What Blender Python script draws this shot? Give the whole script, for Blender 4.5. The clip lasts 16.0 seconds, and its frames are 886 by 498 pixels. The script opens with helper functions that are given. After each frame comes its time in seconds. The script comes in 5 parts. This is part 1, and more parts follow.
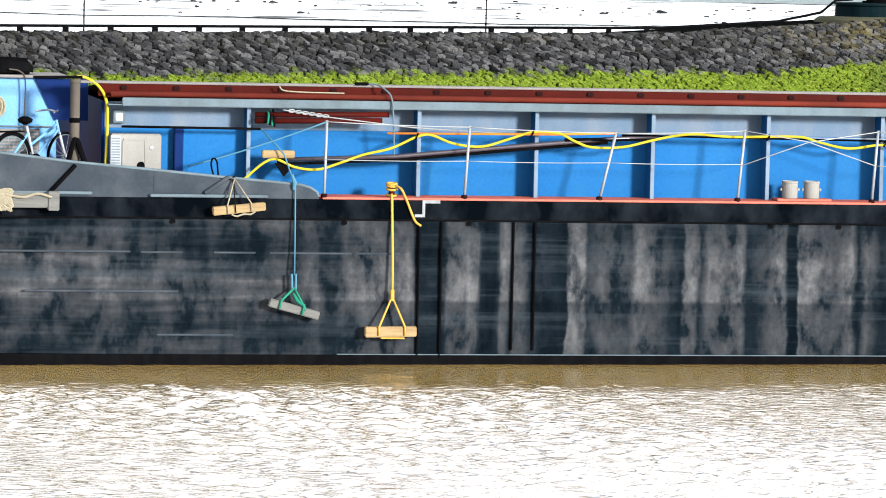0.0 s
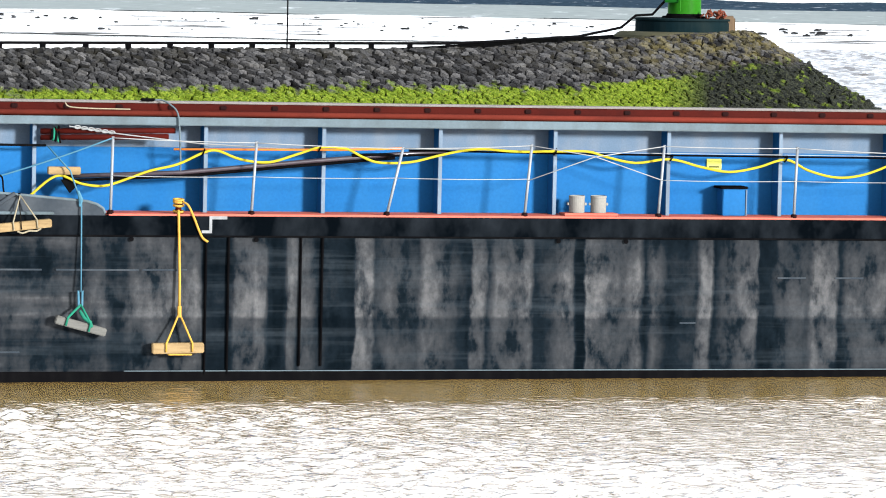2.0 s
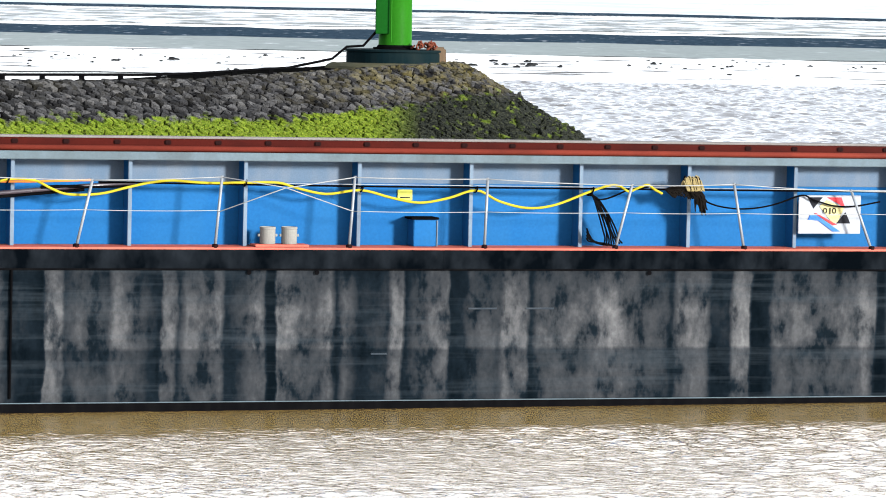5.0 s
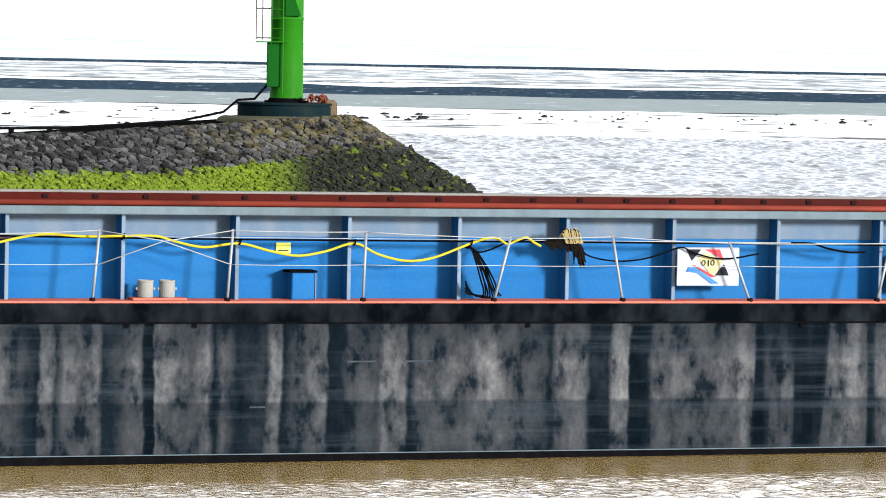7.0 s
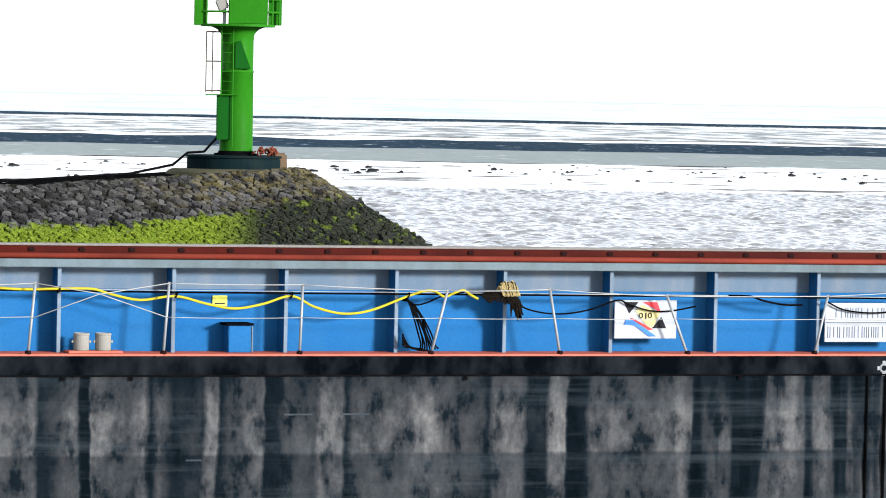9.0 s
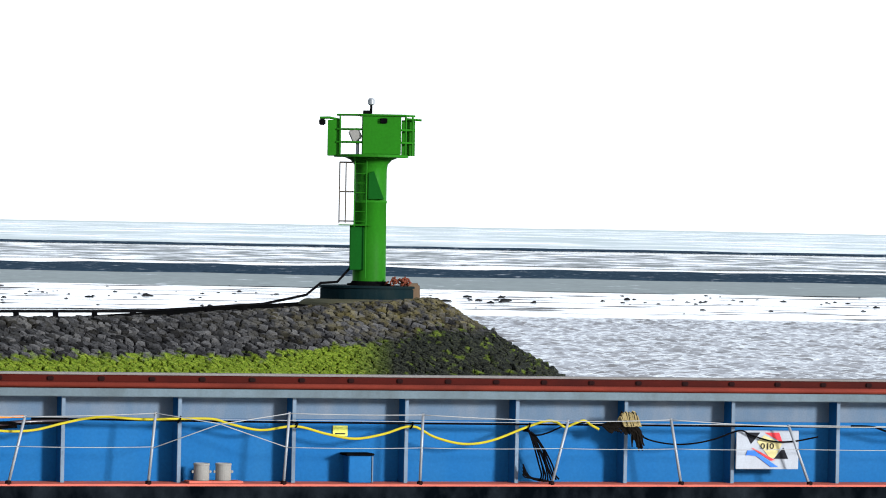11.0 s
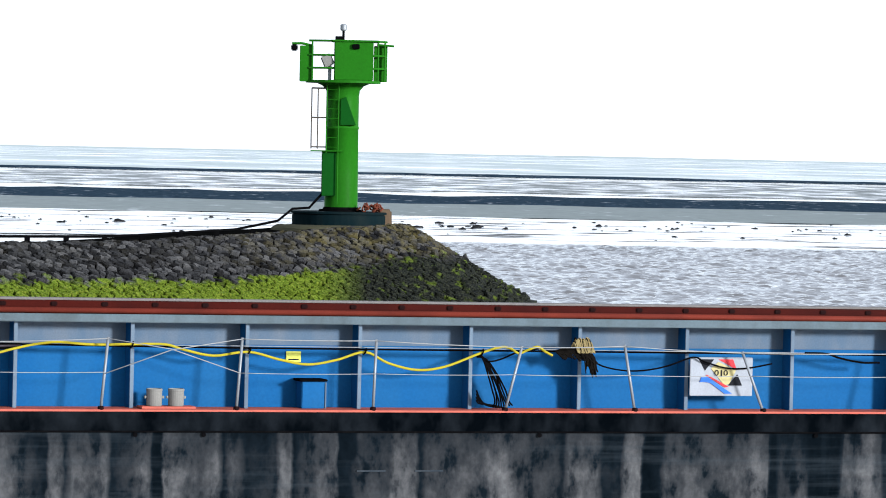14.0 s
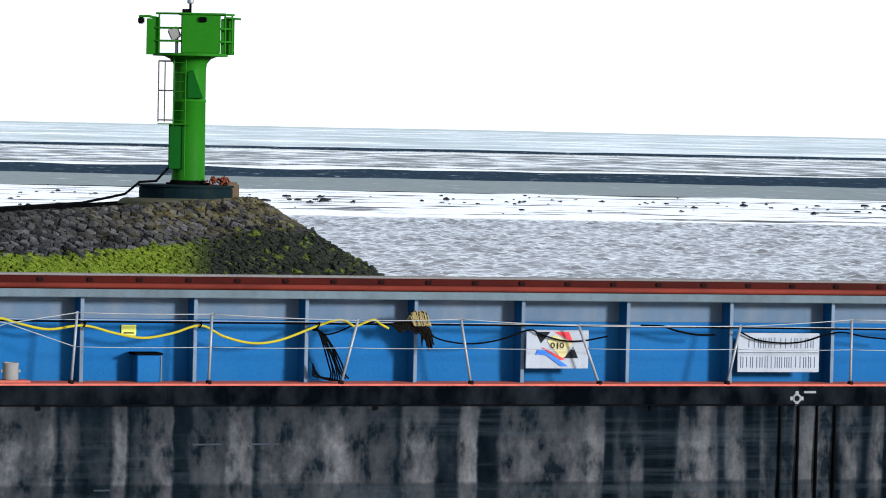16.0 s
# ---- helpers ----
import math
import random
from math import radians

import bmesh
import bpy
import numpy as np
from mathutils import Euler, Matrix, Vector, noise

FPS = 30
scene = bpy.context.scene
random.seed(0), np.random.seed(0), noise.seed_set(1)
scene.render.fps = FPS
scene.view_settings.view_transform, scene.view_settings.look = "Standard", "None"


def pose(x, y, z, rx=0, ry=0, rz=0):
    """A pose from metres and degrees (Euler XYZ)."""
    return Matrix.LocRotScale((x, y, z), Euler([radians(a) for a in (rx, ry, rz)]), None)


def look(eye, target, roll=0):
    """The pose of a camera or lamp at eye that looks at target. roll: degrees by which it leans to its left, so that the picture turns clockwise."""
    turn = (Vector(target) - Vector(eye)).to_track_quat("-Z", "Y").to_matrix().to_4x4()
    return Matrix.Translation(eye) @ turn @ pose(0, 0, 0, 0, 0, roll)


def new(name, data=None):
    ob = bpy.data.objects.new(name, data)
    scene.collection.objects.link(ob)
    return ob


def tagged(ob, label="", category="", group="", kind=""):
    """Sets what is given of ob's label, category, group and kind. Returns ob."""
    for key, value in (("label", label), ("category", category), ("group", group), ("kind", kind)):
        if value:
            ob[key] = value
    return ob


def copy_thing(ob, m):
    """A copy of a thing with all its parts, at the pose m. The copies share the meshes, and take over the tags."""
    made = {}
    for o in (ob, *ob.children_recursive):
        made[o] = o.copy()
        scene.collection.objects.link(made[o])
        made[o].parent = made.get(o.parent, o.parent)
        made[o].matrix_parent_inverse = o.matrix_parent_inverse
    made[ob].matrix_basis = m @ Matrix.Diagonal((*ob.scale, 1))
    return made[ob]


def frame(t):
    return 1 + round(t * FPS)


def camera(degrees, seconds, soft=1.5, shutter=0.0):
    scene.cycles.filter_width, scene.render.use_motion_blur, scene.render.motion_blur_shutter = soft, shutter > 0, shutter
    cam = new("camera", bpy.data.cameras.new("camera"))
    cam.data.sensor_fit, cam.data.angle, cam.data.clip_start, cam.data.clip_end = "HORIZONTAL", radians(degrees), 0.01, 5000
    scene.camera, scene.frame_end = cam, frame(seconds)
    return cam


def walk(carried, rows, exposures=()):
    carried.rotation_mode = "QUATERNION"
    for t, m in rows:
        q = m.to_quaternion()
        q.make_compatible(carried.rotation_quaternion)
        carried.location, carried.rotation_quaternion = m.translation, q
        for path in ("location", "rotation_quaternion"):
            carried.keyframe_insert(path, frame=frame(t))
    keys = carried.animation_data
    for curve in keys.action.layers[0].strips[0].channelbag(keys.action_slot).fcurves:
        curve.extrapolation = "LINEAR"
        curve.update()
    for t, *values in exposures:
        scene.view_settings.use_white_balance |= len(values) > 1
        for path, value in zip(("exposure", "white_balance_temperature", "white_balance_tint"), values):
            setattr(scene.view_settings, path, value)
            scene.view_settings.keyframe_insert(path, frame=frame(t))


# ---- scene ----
THETA = 16.2          # heading of the barge against the line of sight's normal
EYE = Vector((0, 0, 6.19))


def aim(pan, tilt, roll):
    """Pose of the panning camera from degrees of pan, tilt and roll."""
    p, t = radians(pan), radians(tilt)
    return look(EYE, EYE + Vector((math.sin(p) * math.cos(t), math.cos(p) * math.cos(t), math.sin(t))), roll)


cam = camera(12.0, 16.0, soft=1.0)
PAN = [
    (0.00, -5.238, -4.322, 1.096),
    (0.50, -4.601, -4.223, 1.000),
    (1.00, -3.888, -4.136, 1.011),
    (1.50, -3.304, -4.093, 1.080),
    (2.00, -2.547, -4.061, 1.033),
    (2.50, -1.834, -4.056, 1.130),
    (3.00, -1.043, -3.977, 1.123),
    (3.50, -0.413, -3.896, 1.274),
    (4.00, 0.220, -3.805, 1.045),
    (4.50, 0.735, -3.702, 1.166),
    (5.00, 1.369, -3.565, 1.085),
    (5.20, 1.562, -3.497, 1.077),
    (7.50, 3.117, -2.620, 0.975),
    (8.00, 3.360, -2.434, 0.942),
    (8.50, 3.476, -2.286, 1.017),
    (9.00, 3.503, -2.090, 1.048),
    (9.50, 3.449, -1.859, 1.020),
    (10.00, 2.765, -1.145, 1.015),
    (10.20, 2.390, -0.869, 1.013),
    (11.25, 1.600, -0.330, 0.990),
    (12.30, 1.517, -0.549, 0.976),
    (12.50, 1.523, -0.647, 0.988),
    (13.00, 1.659, -1.050, 0.987),
    (13.50, 1.792, -1.208, 1.077),
    (14.00, 2.066, -1.349, 1.154),
    (14.50, 2.554, -1.436, 1.263),
    (15.00, 3.366, -1.547, 1.188),
    (15.50, 3.867, -1.567, 1.233),
    (16.00, 4.146, -1.674, 1.137),
]
# the camera closes its iris as the bright sky fills the picture
LIGHT = [(0, 1.97, 6000), (3.5, 1.8, 6000), (5, 1.78, 6000), (9, 1.7, 6000), (12.3, 1.05, 5650), (14, 1.2, 5650), (16, 1.05, 5650)]
walk(cam, [(t, aim(p, e, r)) for t, p, e, r in PAN], [(t, stops, kelvin, 10) for t, stops, kelvin in LIGHT])


def barge_pose(t):
    """The barge drifts slowly along its own length."""
    d = 0.1108 * t - 0.00063 * t * t
    a = radians(THETA)
    return pose(-d * math.cos(a), 62 - d * math.sin(a), 0, 0, 0.2, THETA)


# ---- world and sun ----
SUN_EL, SUN_XY = radians(12), Vector((0.766, -0.643))
world = bpy.data.worlds.new("sky_world")
scene.world = world
world.use_nodes = True
wn = world.node_tree.nodes
sky = wn.new("ShaderNodeTexSky")
sky.sky_type, sky.sun_disc = "NISHITA", False
sky.sun_elevation, sky.sun_rotation = SUN_EL, math.atan2(SUN_XY.x, SUN_XY.y)
sky.air_density, sky.dust_density, sky.ozone_density, sky.altitude = 1.0, 0.8, 1.5, 0
wn["Background"].inputs["Strength"].default_value = 0.108
# a thin even veil of high cloud over the clear sky
veil = wn.new("ShaderNodeMix")
veil.data_type = "RGBA"
veil.inputs[0].default_value, veil.inputs[7].default_value = 0.8, (5.8, 5.75, 5.7, 1)
world.node_tree.links.new(sky.outputs["Color"], veil.inputs[6])
world.node_tree.links.new(veil.outputs[2], wn["Background"].inputs["Color"])
sun = new("sun", bpy.data.lights.new("sun", "SUN"))
sun.data.energy, sun.data.angle, sun.data.color = 4.0, radians(8), (1.0, 0.93, 0.84)
sun.matrix_world = look((40, -45, 20), (40 - SUN_XY.x, -45 - SUN_XY.y, 20 - math.tan(SUN_EL)))


# ---- materials ----
def nodes_of(name):
    m = bpy.data.materials.new(name)
    m.use_nodes = True
    nt = m.node_tree
    return m, nt, nt.nodes["Principled BSDF"], nt.links


def add(nt, kind, **values):
    n = nt.nodes.new(kind)
    for key, v in values.items():
        if key in n.inputs:
            n.inputs[key].default_value = v
    return n


def coords(nt, links, scale=(1, 1, 1)):
    tc = nt.nodes.new("ShaderNodeTexCoord")
    mp = nt.nodes.new("ShaderNodeMapping")
    mp.inputs["Scale"].default_value = scale
    links.new(tc.outputs["Object"], mp.inputs["Vector"])
    return mp.outputs["Vector"]


def noise_tex(nt, links, scale, detail=4.0, stretch=(1, 1, 1), rough=0.55, distortion=0.0):
    n = add(nt, "ShaderNodeTexNoise", Scale=scale, Detail=detail, Roughness=rough, Distortion=distortion)
    links.new(coords(nt, links, stretch), n.inputs["Vector"])
    return n.outputs["Fac"]


def ramp(nt, links, fac, stops):
    r = nt.nodes.new("ShaderNodeValToRGB")
    e = r.color_ramp.elements
    while len(e) < len(stops):
        e.new(0.5)
    for el, (p, c) in zip(e, stops):
        el.position, el.color = p, (*c, 1) if len(c) == 3 else c
    links.new(fac, r.inputs["Fac"])
    return r.outputs["Color"]


def mix(nt, links, fac, a, b, mode="MIX"):
    m = nt.nodes.new("ShaderNodeMix")
    m.data_type, m.blend_type = "RGBA", mode
    for key, v in ((0, fac), (6, a), (7, b)):
        if isinstance(v, bpy.types.NodeSocket):
            links.new(v, m.inputs[key])
        else:
            m.inputs[key].default_value = (*v, 1) if isinstance(v, tuple) else v
    return m.outputs[2]


def bump(nt, links, bsdf, height, strength=0.3, distance=0.01):
    b = add(nt, "ShaderNodeBump", Strength=strength, Distance=distance)
    links.new(height, b.inputs["Height"])
    links.new(b.outputs["Normal"], bsdf.inputs["Normal"])


def paint(name, base, dirt, rough=0.45, metal=0.0, scale=3.0, amount=0.5, streak=(1, 1, 0.35), relief=0.15, gloss=0.015):
    """Weathered paint: broad fading, run-down streaks of dirt and a fine grain."""
    m, nt, b, ln = nodes_of(name)
    base, dirt = tuple(c * 0.68 for c in base), tuple(c * 0.6 for c in dirt)
    big = noise_tex(nt, ln, scale, 5, streak)
    fine = noise_tex(nt, ln, scale * 14, 3)
    mask = ramp(nt, ln, big, [(0.42, (0, 0, 0)), (0.78, (amount,) * 3)])
    col = mix(nt, ln, mask, base, dirt)
    tint = ramp(nt, ln, fine, [(0.3, (0.86,) * 3), (0.7, (1.0,) * 3)])
    ln.new(mix(nt, ln, 1.0, col, tint, "MULTIPLY"), b.inputs["Base Color"])
    b.inputs["Roughness"].default_value, b.inputs["Metallic"].default_value = rough, metal
    b.inputs["Specular IOR Level"].default_value = 0.5 if metal else gloss
    bump(nt, ln, b, fine, relief, 0.004)
    return m


BLUE = paint("blue_paint", (0.015, 0.102, 0.275), (0.028, 0.135, 0.31), 0.5, scale=1.6, amount=0.6)
UPPER = paint("faded_paint", (0.098, 0.146, 0.21), (0.19, 0.216, 0.25), 0.6, scale=3.0, amount=0.8, streak=(1, 1, 0.5))
GREY = paint("grey_paint", (0.11, 0.145, 0.165), (0.06, 0.07, 0.07), 0.5, scale=2.0, amount=0.7)
STAYGREY = paint("stay_edge_paint", (0.15, 0.2, 0.26), (0.08, 0.1, 0.13), 0.5, scale=4)
RED = paint("red_oxide_paint", (0.05, 0.0062, 0.004), (0.026, 0.0045, 0.004), 0.5, scale=2.5, amount=0.8, streak=(0.5, 1, 1))
# the rail's red lightened towards orange for the sun on its top
RAILRED = paint("sunlit_rail_red", (0.16, 0.03, 0.019), (0.09, 0.02, 0.015), 0.45, scale=2.5, amount=0.8, streak=(0.5, 1, 1))
DECKRED = paint("deck_red_paint", (0.52, 0.13, 0.09), (0.32, 0.1, 0.08), 0.6, scale=2.5, amount=0.7)
BOLT = paint("dark_steel", (0.014, 0.004, 0.004), (0.01, 0.007, 0.007), 0.6)
CAPGREY = paint("hatch_grey", (0.2, 0.185, 0.175), (0.12, 0.11, 0.105), 0.65, scale=2)
GALV = paint("galvanised_steel", (0.24, 0.26, 0.28), (0.14, 0.14, 0.14), 0.5, 0.2, scale=6)
BLACK = paint("black_rubber", (0.003, 0.003, 0.0035), (0.009, 0.009, 0.009), 0.6, scale=5, gloss=0.0)
DARKPIPE = paint("dark_pipe", (0.035, 0.026, 0.034), (0.08, 0.068, 0.075), 0.35, scale=3, amount=0.6, gloss=0.4)
YELLOW = paint("yellow_hose", (0.42, 0.35, 0.02), (0.28, 0.24, 0.04), 0.45, scale=5, amount=0.4)
ORANGE = paint("orange_pole", (0.62, 0.2, 0.03), (0.4, 0.14, 0.04), 0.5, scale=4)
ROPEY = paint("yellow_rope", (0.5, 0.28, 0.05), (0.32, 0.18, 0.05), 0.9, scale=20, relief=0.6)
ROPEB = paint("blue_rope", (0.06, 0.16, 0.23), (0.1, 0.17, 0.21), 0.9, scale=20, relief=0.6)
ROPEG = paint("green_rope", (0.02, 0.16, 0.1), (0.03, 0.12, 0.085), 0.9, scale=20, relief=0.6)
ROPEW = paint("old_rope", (0.26, 0.23, 0.16), (0.15, 0.13, 0.09), 0.95, scale=20, relief=0.8)
MARK = paint("faded_white", (0.24, 0.25, 0.26), (0.15, 0.16, 0.16), 0.7, scale=8, amount=0.8)
WIRE = paint("wire_rope", (0.26, 0.27, 0.27), (0.14, 0.14, 0.14), 0.6, 0.2, scale=8)
TIMBER = paint("pale_timber", (0.28, 0.2, 0.1), (0.14, 0.09, 0.045), 0.8, scale=5, amount=0.8, streak=(0.3, 3, 3), relief=0.6)
TIMBERG = paint("grey_timber", (0.13, 0.13, 0.12), (0.07, 0.07, 0.065), 0.85, scale=5, amount=0.8, streak=(0.3, 3, 3), relief=0.6)
WHITE = paint("white_paint", (0.34, 0.365, 0.4), (0.26, 0.27, 0.29), 0.5, scale=3, amount=0.5)
CREAM = paint("cream_enamel", (0.235, 0.23, 0.21), (0.16, 0.155, 0.14), 0.45, scale=3, amount=0.5)
LBLUE = paint("light_blue_paint", (0.13, 0.3, 0.55), (0.22, 0.36, 0.5), 0.5, scale=2)
# darkened blue: the shade of gaps and end faces put into the colour
BLUE_SHADE = paint("shaded_blue_paint", (0.006, 0.018, 0.085), (0.01, 0.02, 0.06), 0.5, scale=2)
GREEN = paint("signal_green_paint", (0.022, 0.145, 0.007), (0.018, 0.085, 0.007), 0.42, scale=1.2, amount=0.7)
# GREEN darkened: shade on the tower's column put into the paint colour
GREEN_SHADE = paint("shaded_green_paint", (0.008, 0.075, 0.008), (0.008, 0.05, 0.006), 0.5, scale=1.5)
# one concrete in two colours: shade in the first, sunlight in the second
CONC = paint("shaded_concrete", (0.004, 0.012, 0.015), (0.014, 0.022, 0.022), 0.85, scale=2.2, amount=0.8, relief=0.5)
CONCB = paint("sunlit_concrete", (0.17, 0.12, 0.075), (0.09, 0.06, 0.04), 0.9, scale=4, amount=0.8, relief=0.5)
POSTC = paint("weathered_steel", (0.085, 0.075, 0.062), (0.04, 0.035, 0.03), 0.7, scale=5, amount=0.8)
RUST = paint("rust", (0.16, 0.045, 0.025), (0.08, 0.03, 0.02), 0.9, scale=6, amount=0.8, relief=0.6)
PINK = paint("signal_red", (0.6, 0.05, 0.06), (0.5, 0.06, 0.07), 0.5, scale=4)
SIGNY = paint("sign_yellow", (0.5, 0.44, 0.2), (0.5, 0.45, 0.26), 0.5, scale=4)
SIGNB = paint("sign_blue", (0.05, 0.16, 0.6), (0.08, 0.2, 0.55), 0.5, scale=4)
TAG = paint("tag_yellow", (0.6, 0.62, 0.12), (0.5, 0.5, 0.14), 0.6, scale=4)
INK = paint("ink", (0.015, 0.016, 0.02), (0.03, 0.03, 0.035), 0.6)
LETTER = paint("letter_grey", (0.12, 0.15, 0.2), (0.22, 0.25, 0.3), 0.6)
FIBRE = paint("frayed_fibre", (0.3, 0.24, 0.11), (0.14, 0.1, 0.045), 0.95, scale=20, relief=0.8)
FIBRED = paint("dark_fibre", (0.007, 0.006, 0.005), (0.02, 0.016, 0.012), 0.95, scale=20, relief=0.8)


# upright runs along the shell, worn grey and dent shading together: place and tone
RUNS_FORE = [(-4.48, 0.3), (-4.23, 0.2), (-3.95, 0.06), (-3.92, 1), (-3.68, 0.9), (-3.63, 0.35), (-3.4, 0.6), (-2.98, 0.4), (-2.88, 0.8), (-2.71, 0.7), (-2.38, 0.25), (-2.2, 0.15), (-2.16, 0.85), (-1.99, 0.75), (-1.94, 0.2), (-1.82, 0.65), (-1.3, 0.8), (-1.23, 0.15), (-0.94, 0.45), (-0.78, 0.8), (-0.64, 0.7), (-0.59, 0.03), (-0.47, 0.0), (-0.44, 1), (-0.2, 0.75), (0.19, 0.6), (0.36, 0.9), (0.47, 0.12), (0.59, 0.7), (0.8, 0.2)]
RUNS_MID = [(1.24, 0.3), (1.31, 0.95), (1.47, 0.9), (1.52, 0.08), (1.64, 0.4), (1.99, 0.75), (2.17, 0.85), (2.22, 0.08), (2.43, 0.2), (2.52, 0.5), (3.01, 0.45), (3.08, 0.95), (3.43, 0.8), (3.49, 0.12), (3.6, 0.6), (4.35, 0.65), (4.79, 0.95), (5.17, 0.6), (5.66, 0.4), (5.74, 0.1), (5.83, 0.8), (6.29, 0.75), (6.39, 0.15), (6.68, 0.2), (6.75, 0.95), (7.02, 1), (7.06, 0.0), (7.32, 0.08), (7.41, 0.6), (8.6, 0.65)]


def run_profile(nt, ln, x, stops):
    """Tone along the hull's length, worn grey with painted dent shading, read off at a place that wanders a little with
    height.
    """
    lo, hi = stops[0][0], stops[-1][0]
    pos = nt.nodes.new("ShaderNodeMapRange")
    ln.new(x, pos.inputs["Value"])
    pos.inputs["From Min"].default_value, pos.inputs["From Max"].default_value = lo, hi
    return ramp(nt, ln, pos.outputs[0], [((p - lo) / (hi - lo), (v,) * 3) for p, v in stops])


def hull_material():
    """Black bottom paint in upright runs, worn to grey and shaded like dents, with level scuffs."""
    m, nt, b, ln = nodes_of("hull_paint")
    sep = nt.nodes.new("ShaderNodeSeparateXYZ")
    ln.new(coords(nt, ln), sep.inputs[0])

    def span(socket, lo, hi, a, c):
        r = nt.nodes.new("ShaderNodeMapRange")
        ln.new(socket, r.inputs["Value"])
        for key, v in (("From Min", lo), ("From Max", hi), ("To Min", a), ("To Max", c)):
            r.inputs[key].default_value = v
        return r.outputs[0]

    sway = nt.nodes.new("ShaderNodeMath")
    sway.operation = "MULTIPLY_ADD"
    ln.new(noise_tex(nt, ln, 1.5, 5, (0.8, 1, 0.8), 0.6), sway.inputs[0])
    sway.inputs[1].default_value = 0.22
    ln.new(span(sep.outputs["X"], -40, 40, -40.11, 39.89), sway.inputs[2])
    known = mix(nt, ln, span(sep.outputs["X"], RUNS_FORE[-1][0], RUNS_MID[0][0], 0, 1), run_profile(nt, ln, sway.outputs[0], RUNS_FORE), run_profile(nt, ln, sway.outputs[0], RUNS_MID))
    runs = noise_tex(nt, ln, 2.1, 2.5, (1, 1, 0.05), 0.5, 0.2)
    other = ramp(nt, ln, runs, [(0.4, (0.02,) * 3), (0.47, (0.4,) * 3), (0.485, (0.62,) * 3), (0.63, (0.95,) * 3)])
    # level bands on the black fore end
    bands = noise_tex(nt, ln, 1.0, 4, (0.14, 1, 1.7), 0.6)
    bands = ramp(nt, ln, bands, [(0.38, (0.1,) * 3), (0.5, (0.4,) * 3), (0.66, (0.95,) * 3)])
    other = mix(nt, ln, span(sep.outputs["X"], -8.0, -5.2, 0.85, 0), other, bands)
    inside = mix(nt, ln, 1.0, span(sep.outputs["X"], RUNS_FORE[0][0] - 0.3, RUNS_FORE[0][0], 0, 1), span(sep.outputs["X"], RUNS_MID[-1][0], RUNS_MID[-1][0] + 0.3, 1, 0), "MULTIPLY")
    wear_shade = mix(nt, ln, 0.2, mix(nt, ln, inside, other, known), noise_tex(nt, ln, 1.1, 4, (1, 1, 0.7)))
    patch = noise_tex(nt, ln, 3.0, 5, (1.0, 1, 0.55), 0.62)
    wear_shade = mix(nt, ln, 1.0, wear_shade, ramp(nt, ln, patch, [(0.36, (0.3,) * 3), (0.47, (0.78,) * 3), (0.62, (1.1,) * 3)]), "MULTIPLY")
    # the lower shell is dirtier up to a level line, and a paler belt lies above it
    level = ramp(nt, ln, span(sep.outputs["Z"], 0, 2.1, 0, 1), [(0.0, (0.68,) * 3), (0.2, (0.76,) * 3), (0.38, (0.64,) * 3), (0.405, (1.0,) * 3), (0.6, (0.92,) * 3), (0.66, (1.0,) * 3), (0.72, (0.85,) * 3), (0.95, (0.62,) * 3)])
    wear_shade = mix(nt, ln, 1.0, wear_shade, level, "MULTIPLY")
    # slightly paler towards the fore end
    wear_shade = mix(nt, ln, 1.0, wear_shade, span(sep.outputs["X"], -7.8, -3.6, 1.15, 1), "MULTIPLY")
    fine = noise_tex(nt, ln, 16, 5)
    scuff = noise_tex(nt, ln, 1.0, 4, (0.12, 1, 3.6), 0.65)
    col = ramp(nt, ln, wear_shade, [(0.0, (0.0006, 0.0014, 0.0022)), (0.2, (0.0035, 0.0056, 0.0078)), (0.5, (0.022, 0.0238, 0.026)), (0.8, (0.056, 0.057, 0.0585)), (1.0, (0.086, 0.087, 0.087))])
    s = ramp(nt, ln, scuff, [(0.5, (0, 0, 0)), (0.72, (0.4,) * 3)])
    col = mix(nt, ln, s, col, (0.03, 0.038, 0.045))
    g = ramp(nt, ln, fine, [(0.3, (0.82,) * 3), (0.7, (1.12,) * 3)])
    ln.new(mix(nt, ln, 1.0, col, g, "MULTIPLY"), b.inputs["Base Color"])
    b.inputs["Roughness"].default_value = 0.6
    b.inputs["Specular IOR Level"].default_value = 0.0
    dents = add(nt, "ShaderNodeBump", Strength=1.0, Distance=0.07)
    ln.new(noise_tex(nt, ln, 1.9, 2, (1, 1, 0.35), 0.5, 0.0), dents.inputs["Height"])
    grain = add(nt, "ShaderNodeBump", Strength=0.3, Distance=0.006)
    ln.new(fine, grain.inputs["Height"])
    ln.new(dents.outputs["Normal"], grain.inputs["Normal"])
    ln.new(grain.outputs["Normal"], b.inputs["Normal"])
    return m


HULL = hull_material()
STRAKE = paint("strake_paint", (0.0012, 0.002, 0.003), (0.022, 0.027, 0.033), 0.7, gloss=0.0, scale=1.8, amount=0.7, streak=(1, 1, 0.6))
BULWARK = paint("bulwark_paint", (0.028, 0.036, 0.045), (0.075, 0.085, 0.095), 0.5, scale=1.4, amount=0.9, streak=(1, 1, 1))


